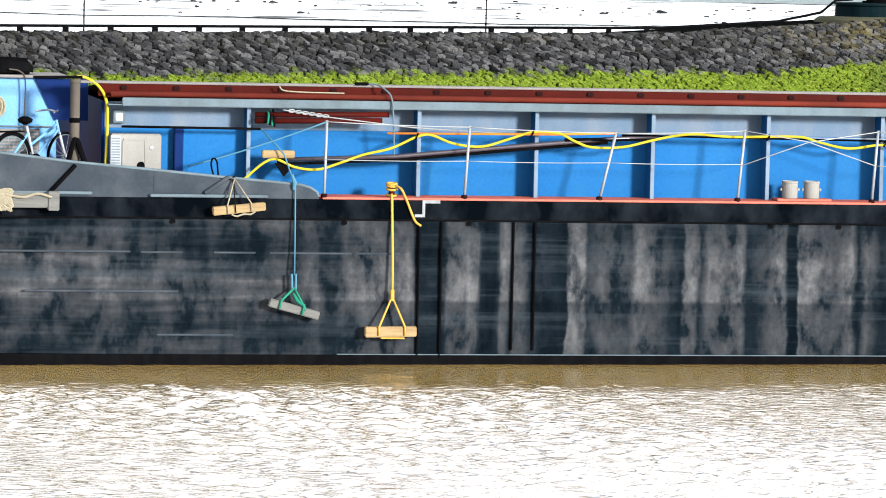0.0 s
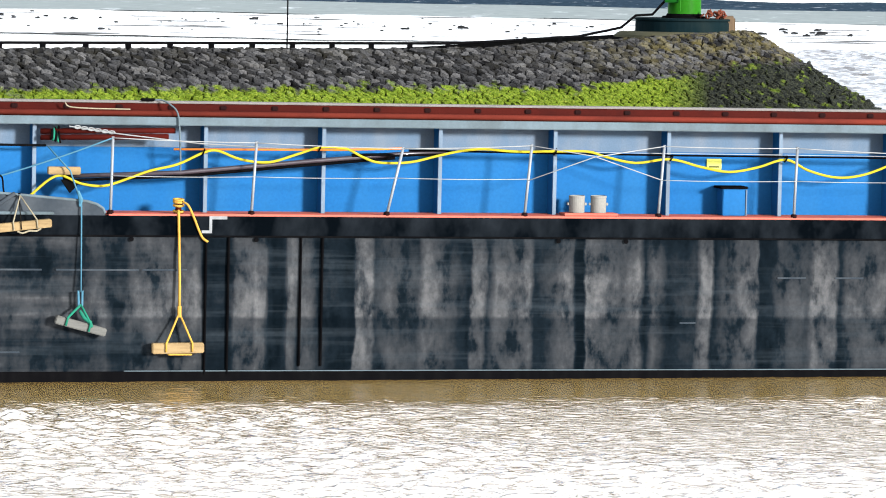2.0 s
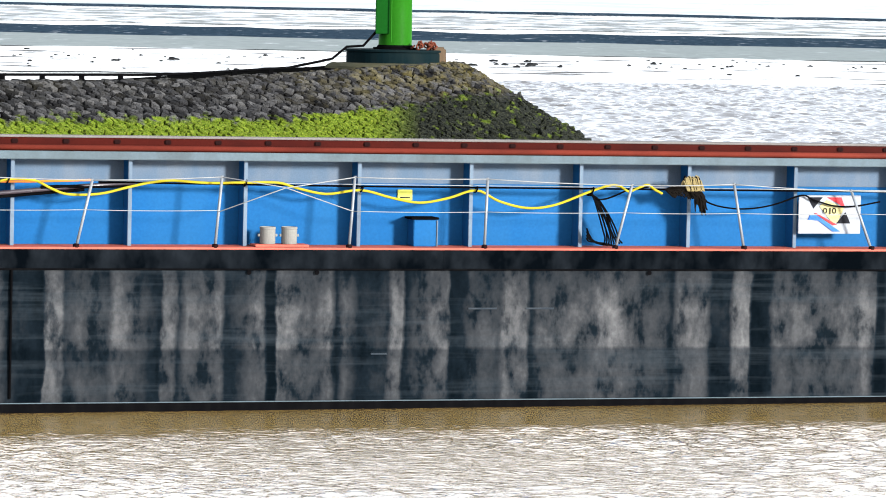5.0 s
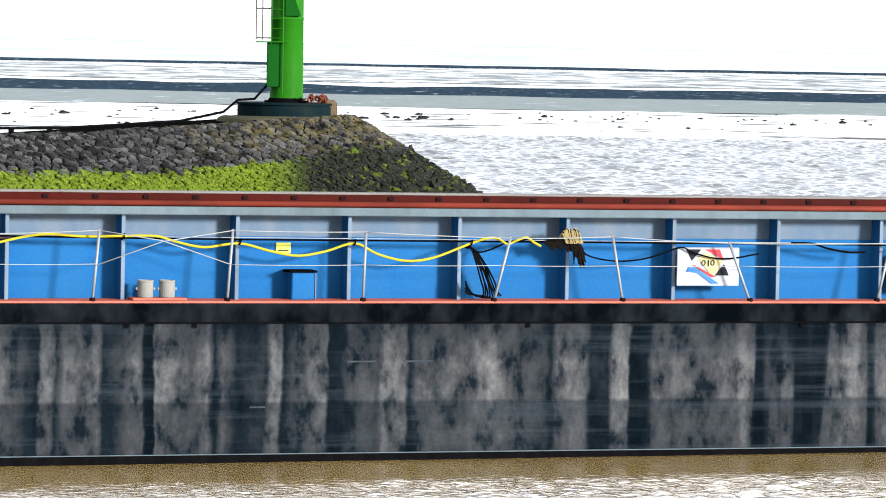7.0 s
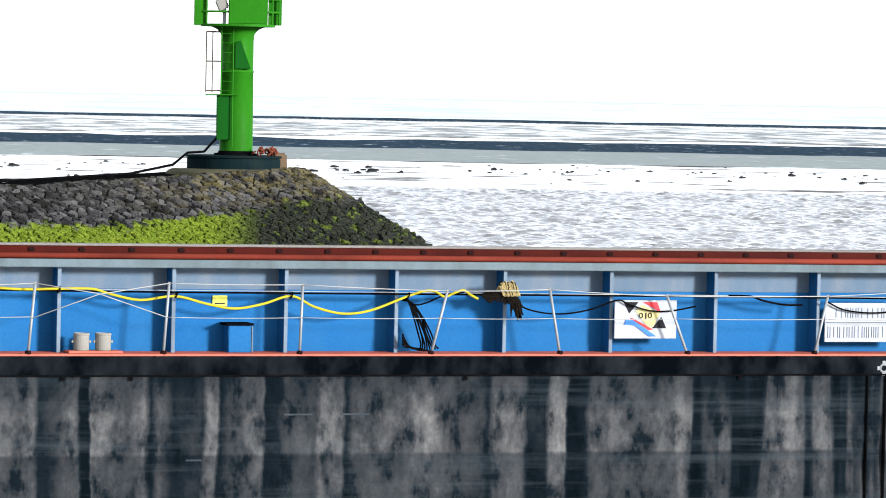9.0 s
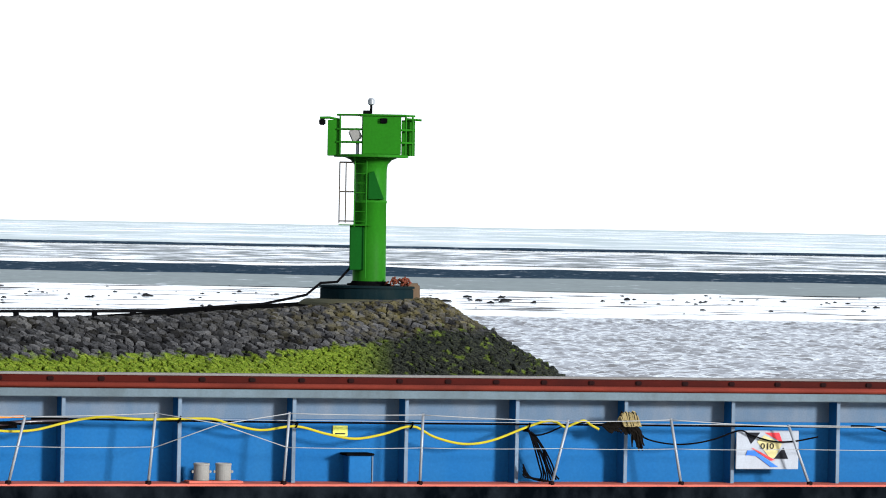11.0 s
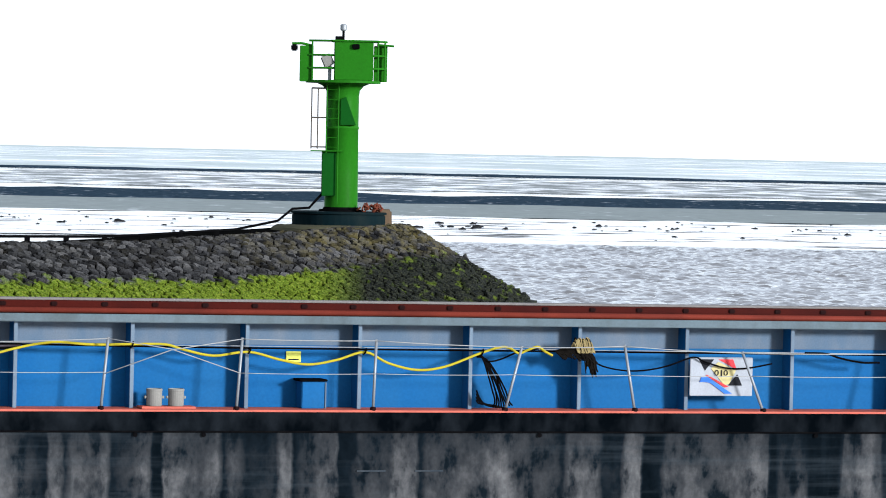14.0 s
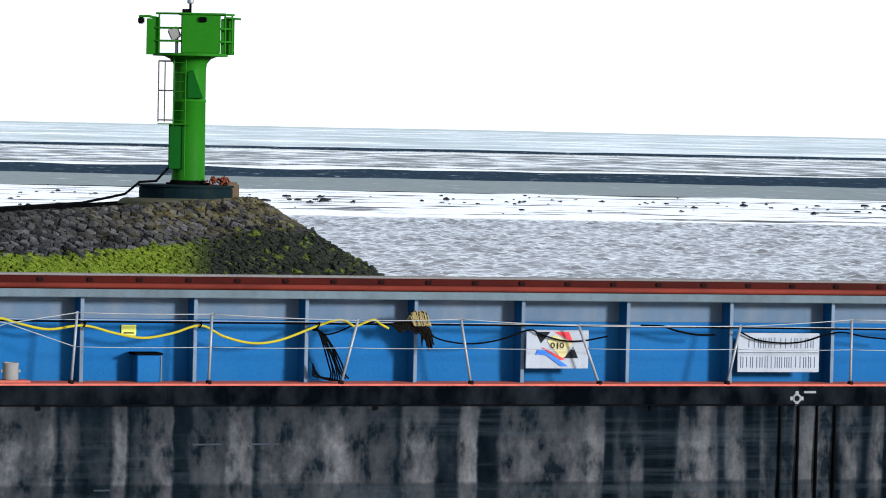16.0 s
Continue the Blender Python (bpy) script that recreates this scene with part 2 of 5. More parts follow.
def stone_material(name, island):
    """Basalt blocks: dark, with a weed belt that starts at a ragged height above low water."""
    m, nt, b, ln = nodes_of(name)
    tc = nt.nodes.new("ShaderNodeTexCoord")
    sep = nt.nodes.new("ShaderNodeSeparateXYZ")
    geo = nt.nodes.new("ShaderNodeNewGeometry")
    ln.new(geo.outputs["Position"], sep.inputs[0])
    rnd = geo.outputs["Random Per Island"] if island else nt.nodes.new("ShaderNodeObjectInfo").outputs["Random"]
    stone = ramp(nt, ln, rnd, [(0, (0.004, 0.004, 0.0042)), (0.25, (0.014, 0.0142, 0.015)), (0.7, (0.032, 0.0322, 0.0332)), (1, (0.062, 0.0615, 0.0615))])

    def pos_noise(scale, detail=3):
        n = add(nt, "ShaderNodeTexNoise", Scale=scale, Detail=detail)
        ln.new(geo.outputs["Position"], n.inputs["Vector"])
        return n.outputs["Fac"]

    fine, mid, wide = pos_noise(22, 4), pos_noise(3.0), pos_noise(0.5)
    stone = mix(nt, ln, 1.0, stone, ramp(nt, ln, fine, [(0.3, (0.55,) * 3), (0.7, (1.25,) * 3)]), "MULTIPLY")
    # olive lichen on the crest
    lich = ramp(nt, ln, mid, [(0.42, (0, 0, 0)), (0.66, (0.75,) * 3)])
    high = nt.nodes.new("ShaderNodeMapRange")
    ln.new(sep.outputs["Z"], high.inputs["Value"])
    high.inputs["From Min"].default_value, high.inputs["From Max"].default_value = 2.75, 3.8
    near = nt.nodes.new("ShaderNodeMapRange")
    ln.new(sep.outputs["X"], near.inputs["Value"])
    near.inputs["From Min"].default_value, near.inputs["From Max"].default_value = -2.2, 1.5
    near.inputs["To Min"].default_value = 0.1
    lich = mix(nt, ln, 1.0, lich, near.outputs[0], "MULTIPLY")
    stone = mix(nt, ln, mix(nt, ln, 1.0, lich, high.outputs[0], "MULTIPLY"), stone, (0.085, 0.072, 0.026))
    # height of the weed with a ragged edge
    edge = nt.nodes.new("ShaderNodeMath")
    edge.operation = "MULTIPLY_ADD"
    ln.new(mid, edge.inputs[0])
    edge.inputs[1].default_value = -0.75
    ln.new(sep.outputs["Z"], edge.inputs[2])
    edge2 = nt.nodes.new("ShaderNodeMath")
    edge2.operation = "MULTIPLY_ADD"
    ln.new(wide, edge2.inputs[0])
    edge2.inputs[1].default_value = -0.35
    ln.new(edge.outputs[0], edge2.inputs[2])
    # the belt climbs round the exposed head
    head = nt.nodes.new("ShaderNodeMapRange")
    ln.new(sep.outputs["X"], head.inputs["Value"])
    head.inputs["From Min"].default_value, head.inputs["From Max"].default_value = 0.7, 2.0
    climb = nt.nodes.new("ShaderNodeMapRange")
    ln.new(sep.outputs["X"], climb.inputs["Value"])
    climb.inputs["From Min"].default_value, climb.inputs["From Max"].default_value = -1.0, 3.2
    climb.inputs["To Max"].default_value = 0.6
    edge3 = nt.nodes.new("ShaderNodeMath")
    edge3.operation = "SUBTRACT"
    ln.new(edge2.outputs[0], edge3.inputs[0])
    ln.new(climb.outputs[0], edge3.inputs[1])
    weed = nt.nodes.new("ShaderNodeMapRange")
    ln.new(edge3.outputs[0], weed.inputs["Value"])
    weed.inputs["From Min"].default_value, weed.inputs["From Max"].default_value = 2.24, 2.1
    algae = ramp(nt, ln, fine, [(0.25, (0.018, 0.034, 0.004)), (0.5, (0.062, 0.092, 0.006)), (0.8, (0.15, 0.165, 0.025))])
    # black wrack on the exposed head
    patch = ramp(nt, ln, mid, [(0.56, (1, 1, 1)), (0.68, (0.4,) * 3)])
    wrack = mix(nt, ln, ramp(nt, ln, fine, [(0.45, (0, 0, 0)), (0.8, (1, 1, 1))]), (0.005, 0.006, 0.0055), (0.034, 0.037, 0.022))
    belt = mix(nt, ln, mix(nt, ln, 1.0, head.outputs[0], patch, "MULTIPLY"), algae, wrack)
    ln.new(mix(nt, ln, weed.outputs[0], stone, belt), b.inputs["Base Color"])
    b.inputs["Roughness"].default_value = 0.75
    b.inputs["Specular IOR Level"].default_value = 0.04
    bump(nt, ln, b, fine, 0.8, 0.035)
    return m


STONE = stone_material("basalt_block", False)
STONES = stone_material("basalt_blocks", True)
JOINT = paint("wet_joint", (0.004, 0.004, 0.004), (0.009, 0.009, 0.007), 0.9, gloss=0.0)


def water_material(name, ior, dark, light, waves, detail=3, rough=0.06, lee=False):
    """Silty water: brown body, clear gloss, wind ripples of three sizes."""
    m, nt, b, ln = nodes_of(name)
    body = noise_tex(nt, ln, 0.35, 3, (0.6, 1.5, 1))
    ln.new(ramp(nt, ln, body, [(0.3, dark), (0.7, light)]), b.inputs["Base Color"])
    b.inputs["Roughness"].default_value, b.inputs["IOR"].default_value = rough, ior
    if lee:
        # glassy in the hull's lee, wind-roughened farther out
        sep = nt.nodes.new("ShaderNodeSeparateXYZ")
        ln.new(coords(nt, ln, (-0.29, 1, 1)), sep.inputs[0])
        off = nt.nodes.new("ShaderNodeMath")
        ln.new(sep.outputs["X"], off.inputs[0])
        ln.new(sep.outputs["Y"], off.inputs[1])
        gust = nt.nodes.new("ShaderNodeMath")
        gust.operation = "MULTIPLY_ADD"
        ln.new(noise_tex(nt, ln, 0.8, 3, (0.4, 1, 1)), gust.inputs[0])
        gust.inputs[1].default_value = 2.5
        ln.new(off.outputs[0], gust.inputs[2])
        wind = nt.nodes.new("ShaderNodeMapRange")
        ln.new(gust.outputs[0], wind.inputs["Value"])
        for key, v in (("From Min", 61.3), ("From Max", 59.2), ("To Min", 0.0), ("To Max", 1.0)):
            wind.inputs[key].default_value = v
        ln.new(ramp(nt, ln, wind.outputs[0], [(0, (0.07,) * 3), (1, (rough,) * 3)]), b.inputs["Roughness"])
    last = None
    for scale, stretch, strength, distance in waves:
        bp = add(nt, "ShaderNodeBump", Strength=strength, Distance=distance)
        if lee:
            ln.new(ramp(nt, ln, wind.outputs[0], [(0, (strength * 0.2,) * 3), (1, (strength,) * 3)]), bp.inputs["Strength"])
        ln.new(noise_tex(nt, ln, scale, detail, stretch, 0.58, 0.35), bp.inputs["Height"])
        if last:
            ln.new(last, bp.inputs["Normal"])
        last = bp.outputs["Normal"]
    ln.new(last, b.inputs["Normal"])
    return m


WATER = water_material("silty_water", 9.0, (0.21, 0.14, 0.042), (0.27, 0.185, 0.062), ((4.5, (0.4, 1.2, 1), 0.7, 0.07), (10.0, (0.4, 1.3, 1), 1.0, 0.06)), 3, 0.13, True)
RIVER = water_material("river_water", 1.33, (0.035, 0.032, 0.03), (0.06, 0.055, 0.05), ((2.2, (0.8, 0.6, 1), 0.4, 0.1),), 2, 0.05)


def mud_material(name, dark, light, wet, stretch, lo, hi, dry=0.03):
    """Tidal mud with shallow wet sheets that mirror the sky, its shine also put into their pale colour."""
    m, nt, b, ln = nodes_of(name)
    n1 = noise_tex(nt, ln, 1.0, 5, stretch, 0.65)
    n2 = noise_tex(nt, ln, 3.1, 4, stretch)
    col = mix(nt, ln, n2, dark, light)
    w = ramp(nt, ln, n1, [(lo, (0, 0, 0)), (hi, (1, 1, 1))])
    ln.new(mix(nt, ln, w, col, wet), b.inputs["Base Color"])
    ln.new(ramp(nt, ln, w, [(0, (0.85,) * 3), (1, (0.12,) * 3)]), b.inputs["Roughness"])
    ln.new(ramp(nt, ln, w, [(0, (dry,) * 3), (1, (0.5,) * 3)]), b.inputs["Specular IOR Level"])
    return m


MUDG = mud_material("grey_mud", (0.12, 0.14, 0.138), (0.2, 0.225, 0.22), (0.25, 0.27, 0.27), (0.25, 0.05, 1), 0.6, 0.8)
MUDD = mud_material("mussel_bank", (0.0, 0.004, 0.01), (0.04, 0.062, 0.085), (0.08, 0.1, 0.12), (0.5, 0.1, 1), 0.6, 0.8, 0.0)
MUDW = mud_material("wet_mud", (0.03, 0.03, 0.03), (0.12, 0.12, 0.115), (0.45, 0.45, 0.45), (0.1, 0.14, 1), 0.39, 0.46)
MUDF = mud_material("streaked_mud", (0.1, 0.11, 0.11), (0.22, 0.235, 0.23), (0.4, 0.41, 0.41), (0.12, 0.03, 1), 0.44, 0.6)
# the paleness of distant haze is in these base colours
SEA = mud_material("hazed_far_shallows", (0.3, 0.34, 0.34), (0.39, 0.43, 0.425), (0.48, 0.51, 0.51), (0.015, 0.004, 1), 0.45, 0.62)
CLOD = paint("mud_clod", (0.016, 0.017, 0.018), (0.04, 0.04, 0.04), 0.8, scale=3)


# ---- mesh helpers ----
def mesh_object(name, bm, material, smooth=False):
    me = bpy.data.meshes.new(name)
    bm.to_mesh(me)
    bm.free()
    me.materials.append(material)
    if smooth:
        me.polygons.foreach_set("use_smooth", [True] * len(me.polygons))
    return new(name, me)


def part(name, bm, material, parent, label="", smooth=False):
    ob = mesh_object(name, bm, material, smooth)
    ob.parent = parent
    if label:
        ob["label"] = label
    return ob


def block(x0, x1, y0, y1, z0, z1, bevel=0.006, bm=None):
    """A bevelled block."""
    out = bmesh.new() if bm is None else bm
    m = Matrix.Translation(((x0 + x1) / 2, (y0 + y1) / 2, (z0 + z1) / 2)) @ Matrix.Diagonal((x1 - x0, y1 - y0, z1 - z0, 1))
    v = bmesh.ops.create_cube(out, size=1, matrix=m)["verts"]
    if bevel:
        e = list({e for a in v for e in a.link_edges})
        bmesh.ops.bevel(out, geom=e, offset=bevel, segments=2, affect="EDGES")
    return out


def tube(points, radius, sides=8, bm=None, close=False):
    """A round tube along a line of points; radius may be one number or one a point."""
    out = bmesh.new() if bm is None else bm
    pts = [Vector(p) for p in points]
    n = len(pts)
    rad = radius if isinstance(radius, (list, tuple)) else [radius] * n
    rings, up = [], None
    for i, p in enumerate(pts):
        if close:
            d = pts[(i + 1) % n] - pts[i - 1]
        else:
            d = pts[min(i + 1, n - 1)] - pts[max(i - 1, 0)]
        d.normalize()
        if up is None:
            up = Vector((0, 0, 1)) if abs(d.z) < 0.9 else Vector((1, 0, 0))
        side = d.cross(up).normalized()
        up = side.cross(d).normalized()
        rings.append([out.verts.new(p + rad[i] * (math.cos(2 * math.pi * k / sides) * side + math.sin(2 * math.pi * k / sides) * up)) for k in range(sides)])
    for i in range(n if close else n - 1):
        a, b = rings[i], rings[(i + 1) % n]
        for k in range(sides):
            out.faces.new((a[k], a[(k + 1) % sides], b[(k + 1) % sides], b[k]))
    if not close:
        out.faces.new(rings[0][::-1])
        out.faces.new(rings[-1])
    return out


def smooth_line(points, step=6):
    """Catmull-Rom line through points."""
    p = [Vector(q) for q in points]
    p = [2 * p[0] - p[1]] + p + [2 * p[-1] - p[-2]]
    out = []
    for i in range(1, len(p) - 2):
        for k in range(step):
            t = k / step
            a, b, c, d = p[i - 1:i + 3]
            out.append(0.5 * (2 * b + (c - a) * t + (2 * a - 5 * b + 4 * c - d) * t * t + (3 * b - a - 3 * c + d) * t ** 3))
    return out + [p[-2]]


def lathe(profile, sides=32, bm=None, centre=(0, 0)):
    """A turned body from (radius, height) pairs."""
    out = bmesh.new() if bm is None else bm
    rings = [[out.verts.new((centre[0] + r * math.cos(2 * math.pi * k / sides), centre[1] + r * math.sin(2 * math.pi * k / sides), z)) for k in range(sides)] for r, z in profile]
    for a, b in zip(rings, rings[1:]):
        for k in range(sides):
            out.faces.new((a[k], a[(k + 1) % sides], b[(k + 1) % sides], b[k]))
    out.faces.new(rings[0][::-1])
    out.faces.new(rings[-1])
    return out


def slab(outline, y0, y1, bm=None):
    """A plate with an outline in x and z, from depth y0 to y1."""
    out = bmesh.new() if bm is None else bm
    a = [out.verts.new((x, y0, z)) for x, z in outline]
    b = [out.verts.new((x, y1, z)) for x, z in outline]
    out.faces.new(a)
    out.faces.new(b[::-1])
    n = len(a)
    for k in range(n):
        out.faces.new((a[k], b[k], b[(k + 1) % n], a[(k + 1) % n]))
    bmesh.ops.recalc_face_normals(out, faces=out.faces)
    return out


def thing(name, label, category, group="", at=(0, 0, 0)):
    ob = tagged(new(name), label, category, group)
    ob.location = at
    return ob


# ---- water, flats and distance ----
def axis(dense0, dense1, step, far0, far1):
    inner = np.arange(dense0, dense1 + step / 2, step)
    lo = dense0 - np.geomspace(step * 2, dense0 - far0, 26)[::1]
    hi = dense1 + np.geomspace(step * 2, far1 - dense1, 26)
    return np.concatenate([lo[::-1], inner, hi])


def build_water():
    rng = np.random.default_rng(4)
    xs, ys = axis(-13, 12, 0.075, -3000, 3000), axis(43, 62.5, 0.07, -300, 4950)
    X, Y = np.meshgrid(xs, ys)
    Z = np.zeros_like(X)
    for k in range(80):
        wl = rng.uniform(0.18, 0.4)
        a = rng.normal(math.pi / 2, 0.45)
        Z += 0.0085 * wl * np.sin(2 * math.pi / wl * (X * math.cos(a) + Y * math.sin(a)) + rng.uniform(0, 6.3))
    Z *= 0.7 + 0.5 * np.sin(X * 0.23 + 1.0) * np.sin(Y * 0.31 + X * 0.07)
    # a smoother lee along the hull
    lee = np.clip((60.2 + 0.29 * X - Y) / 2.4, 0, 1)
    Z *= 0.2 + 1.3 * lee
    calm = np.clip((X + 15) / 4, 0, 1) * np.clip((14 - X) / 4, 0, 1) * np.clip((Y - 41) / 3, 0, 1) * np.clip((66 - Y) / 6, 0, 1)
    Z = Z * calm
    v = np.stack([X, Y, Z], -1).reshape(-1, 3)
    w, h = len(xs), len(ys)
    i = (np.arange(h - 1)[:, None] * w + np.arange(w - 1)).reshape(-1)
    f = np.stack([i, i + 1, i + w + 1, i + w], 1)
    # wind waves on the river behind the breakwater
    rx, ry = np.arange(-6, 60, 0.17), np.arange(112, 287, 0.3)
    RX, RY = np.meshgrid(rx, ry)
    RZ = np.zeros_like(RX)
    for k in range(70):
        wl = rng.uniform(0.48, 1.4)
        a = rng.normal(math.pi / 2, 0.75)
        RZ += 0.0088 * wl * np.sin(2 * math.pi / wl * (RX * math.cos(a) + RY * math.sin(a)) + rng.uniform(0, 6.3))
    RZ *= np.clip((RX + 6) / 4, 0, 1) * np.clip((60 - RX) / 4, 0, 1) * np.clip((RY - 112) / 4, 0, 1) * np.clip((287 - RY) / 8, 0, 1)
    o, w2, h2 = len(v), len(rx), len(ry)
    v = np.concatenate([v, np.stack([RX, RY, RZ * 0.9 + 0.015], -1).reshape(-1, 3)])
    i = o + (np.arange(h2 - 1)[:, None] * w2 + np.arange(w2 - 1)).reshape(-1)
    # the flat sheet gives way where the waves are
    bx, by = (xs[:-1] + xs[1:]) / 2, (ys[:-1] + ys[1:]) / 2
    keep = ~(((bx > -5.5) & (bx < 59.5))[None, :] & ((by > 113) & (by < 286))[:, None]).reshape(-1)
    far = (Y[:-1, :-1] > 72).reshape(-1).astype(int)[keep]
    f = np.concatenate([f[keep], np.stack([i, i + 1, i + w2 + 1, i + w2], 1)])
    far = np.concatenate([far, np.ones(len(i), int)])
    me = bpy.data.meshes.new("water")
    me.from_pydata(v.tolist(), [], f.tolist())
    me.polygons.foreach_set("use_smooth", [True] * len(f))
    me.materials.append(WATER)
    me.materials.append(RIVER)
    me.polygons.foreach_set("material_index", far.tolist())
    return tagged(new("water", me), "brown silty harbour water with glittering wind ripples", "water", kind="structure")


water = build_water()


def flat(name, y0, y1, z, material, label, seed, ragged):
    """A low tidal flat with ragged edges, a long way off."""
    rng = np.random.default_rng(seed)
    bm = bmesh.new()
    n = 160
    xs = np.linspace(-0.35 * y1 - 250, 0.35 * y1 + 250, n)
    a0 = np.cumsum(rng.normal(0, ragged * 0.3, n))
    a1 = np.cumsum(rng.normal(0, ragged * 0.3, n))
    a0, a1 = a0 - np.linspace(a0[0], a0[-1], n), a1 - np.linspace(a1[0], a1[-1], n)
    a0, a1 = a0 + rng.normal(0, ragged, n), a1 + rng.normal(0, ragged * 1.6, n)
    rows = []
    for x, p, q in zip(xs, a0, a1):
        b, c = y0 + p - 0.02 * x, y1 + q - 0.02 * x
        rows.append([bm.verts.new((x, b, -0.02)), bm.verts.new((x, b + 3, z)), bm.verts.new((x, c - 3, z)), bm.verts.new((x, c, -0.02))])
    for r, s in zip(rows, rows[1:]):
        for k in range(3):
            bm.faces.new((r[k], s[k], s[k + 1], r[k + 1]))
    return tagged(mesh_object(name, bm, material), label, "mudflat", kind="structure")


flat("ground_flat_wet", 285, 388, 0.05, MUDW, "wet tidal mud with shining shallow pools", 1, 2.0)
flat("ground_flat_grey", 392, 474, 0.12, MUDG, "smooth grey tidal mudflat", 2, 2.0)
flat("ground_mussel_bank", 480, 566, 0.25, MUDD, "dark mussel bank on the mudflat", 3, 4.0)
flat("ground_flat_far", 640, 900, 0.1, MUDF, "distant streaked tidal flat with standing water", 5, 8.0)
flat("ground_shallows_far", 1050, 4900, 0.02, SEA, "pale far shallows, thin haze put into the colour", 7, 9.0)
flat("ground_bank_far", 1000, 1036, 0.3, MUDD, "thin dark far mud bank", 6, 6.0)


def far_coast():
    """A low shore along the horizon, haze put into its pale colour, a little uneven on top."""
    bm = bmesh.new()
    rows = []
    for k in range(121):
        x = -1500 + 25 * k
        h = 1.7 + 1.0 * noise.noise(Vector((x * 0.004, 2.0, 0))) + 0.5 * noise.noise(Vector((x * 0.03, 5.0, 0)))
        rows.append([bm.verts.new((x, y, z)) for y, z in ((4820, -0.1), (4835, h * 0.8), (4850, h), (4880, h), (4890, -0.1))])
    for r, q in zip(rows, rows[1:]):
        for k in range(4):
            bm.faces.new((r[k], q[k], q[k + 1], r[k + 1]))
    coast = mud_material("hazed_far_shore", (0.26, 0.3, 0.295), (0.36, 0.4, 0.39), (0.42, 0.45, 0.44), (0.02, 0.02, 0.3), 0.6, 0.8)
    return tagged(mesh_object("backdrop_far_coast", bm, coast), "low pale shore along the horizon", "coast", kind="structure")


far_coast()


def clods():
    rng = random.Random(8)
    base = []
    for v in range(3):
        bm = bmesh.new()
        bmesh.ops.create_icosphere(bm, subdivisions=2, radius=1)
        for p in bm.verts:
            p.co *= 0.8 + 0.5 * noise.noise(p.co * 1.4 + Vector((v * 7, 0, 0)))
            p.co.z *= 0.55
        base.append(bm)
    out = bmesh.new()
    for k in range(230):
        me = bpy.data.meshes.new("clod_shape")
        base[k % 3].to_mesh(me)
        az = rng.uniform(-0.2, 0.22)
        d = 345 + rng.gauss(0, 9) if rng.random() < 0.7 else rng.uniform(295, 390)
        s = rng.uniform(0.1, 0.28) if rng.random() < 0.85 else rng.uniform(0.3, 0.45)
        me.transform(Matrix.Translation((d * math.sin(az), d * math.cos(az), 0.05)) @ Matrix.Rotation(rng.uniform(0, 6), 4, "Z") @ Matrix.Diagonal((s * rng.uniform(0.8, 1.5), s, s, 1)))
        out.from_mesh(me)
        bpy.data.meshes.remove(me)
    for b in base:
        b.free()
    return tagged(mesh_object("mud_clod", out, CLOD, True), "dark lumps of mud and mussels on the wet flat", "mud clods", kind="stuff")


clods()

# ---- the stone mole ----
HEAD = Vector((1.34, 115.2))
ALONG = Vector((-0.785, -0.62))
ASIDE = Vector((0.62, -0.785))
CREST_HALF, FALL = 1.9, 1 / 1.68


def crest_height(l):
    return 3.60 + 0.46 * max(0.0, 1 - max(l, 0) / 9) ** 1.1


def mole_point(l, d):
    """Along the crest line from the head (negative: round the head, in radians) and out from the edge, down the slope."""
    r = CREST_HALF + d
    if l >= 0:
        p = HEAD + ALONG * l + ASIDE * r
    else:
        a = -l
        p = HEAD + (ASIDE * math.cos(a) - ALONG * math.sin(a)) * r
    return Vector((p.x, p.y, crest_height(l) - max(0.0, d) * FALL))


def build_mole():
    bm = bmesh.new()
    ls = [-math.pi + k * math.pi / 24 for k in range(24)] + [k * 1.0 for k in range(0, 62)]
    rows = []
    for l in ls:
        c = HEAD + ALONG * max(l, 0)
        row = [bm.verts.new((c.x, c.y, crest_height(l) - 0.03))]
        for d in (-0.3, 0, 1.2, 2.5, 4.0, 7.0):
            p = mole_point(l, d)
            row.append(bm.verts.new((p.x, p.y, p.z - 0.07)))
        rows.append(row)
    for r, s in zip(rows, rows[1:]):
        for k in range(6):
            bm.faces.new((r[k], s[k], s[k + 1], r[k + 1]))
    # the far side
    back = []
    for l in ls[24:]:
        c = HEAD + ALONG * l
        back.append([bm.verts.new((c.x - ASIDE.x * r, c.y - ASIDE.y * r, z)) for r, z in ((0, crest_height(l) - 0.03), (1.9, crest_height(l) - 0.06), (8, -0.2))])
    for r, s in zip(back, back[1:]):
        for k in range(2):
            bm.faces.new((r[k], r[k + 1], s[k + 1], s[k]))
    bmesh.ops.remove_doubles(bm, verts=bm.verts, dist=0.001)
    ob = mesh_object("mole_breakwater", bm, JOINT)
    return tagged(ob, "stone-pitched breakwater with a green weed belt beside the water", "breakwater", kind="structure")


mole = build_mole()


def clip_cell(poly, px, py, nx, ny):
    """Keeps the part of a cell that is nearer to its own seed."""
    out = []
    for i in range(len(poly)):
        a, b = poly[i - 1], poly[i]
        da, db = (a[0] - px) * nx + (a[1] - py) * ny, (b[0] - px) * nx + (b[1] - py) * ny
        if (da > 0) != (db > 0):
            t = da / (da - db)
            out.append((a[0] + t * (b[0] - a[0]), a[1] + t * (b[1] - a[1])))
        if db <= 0:
            out.append(b)
    return out


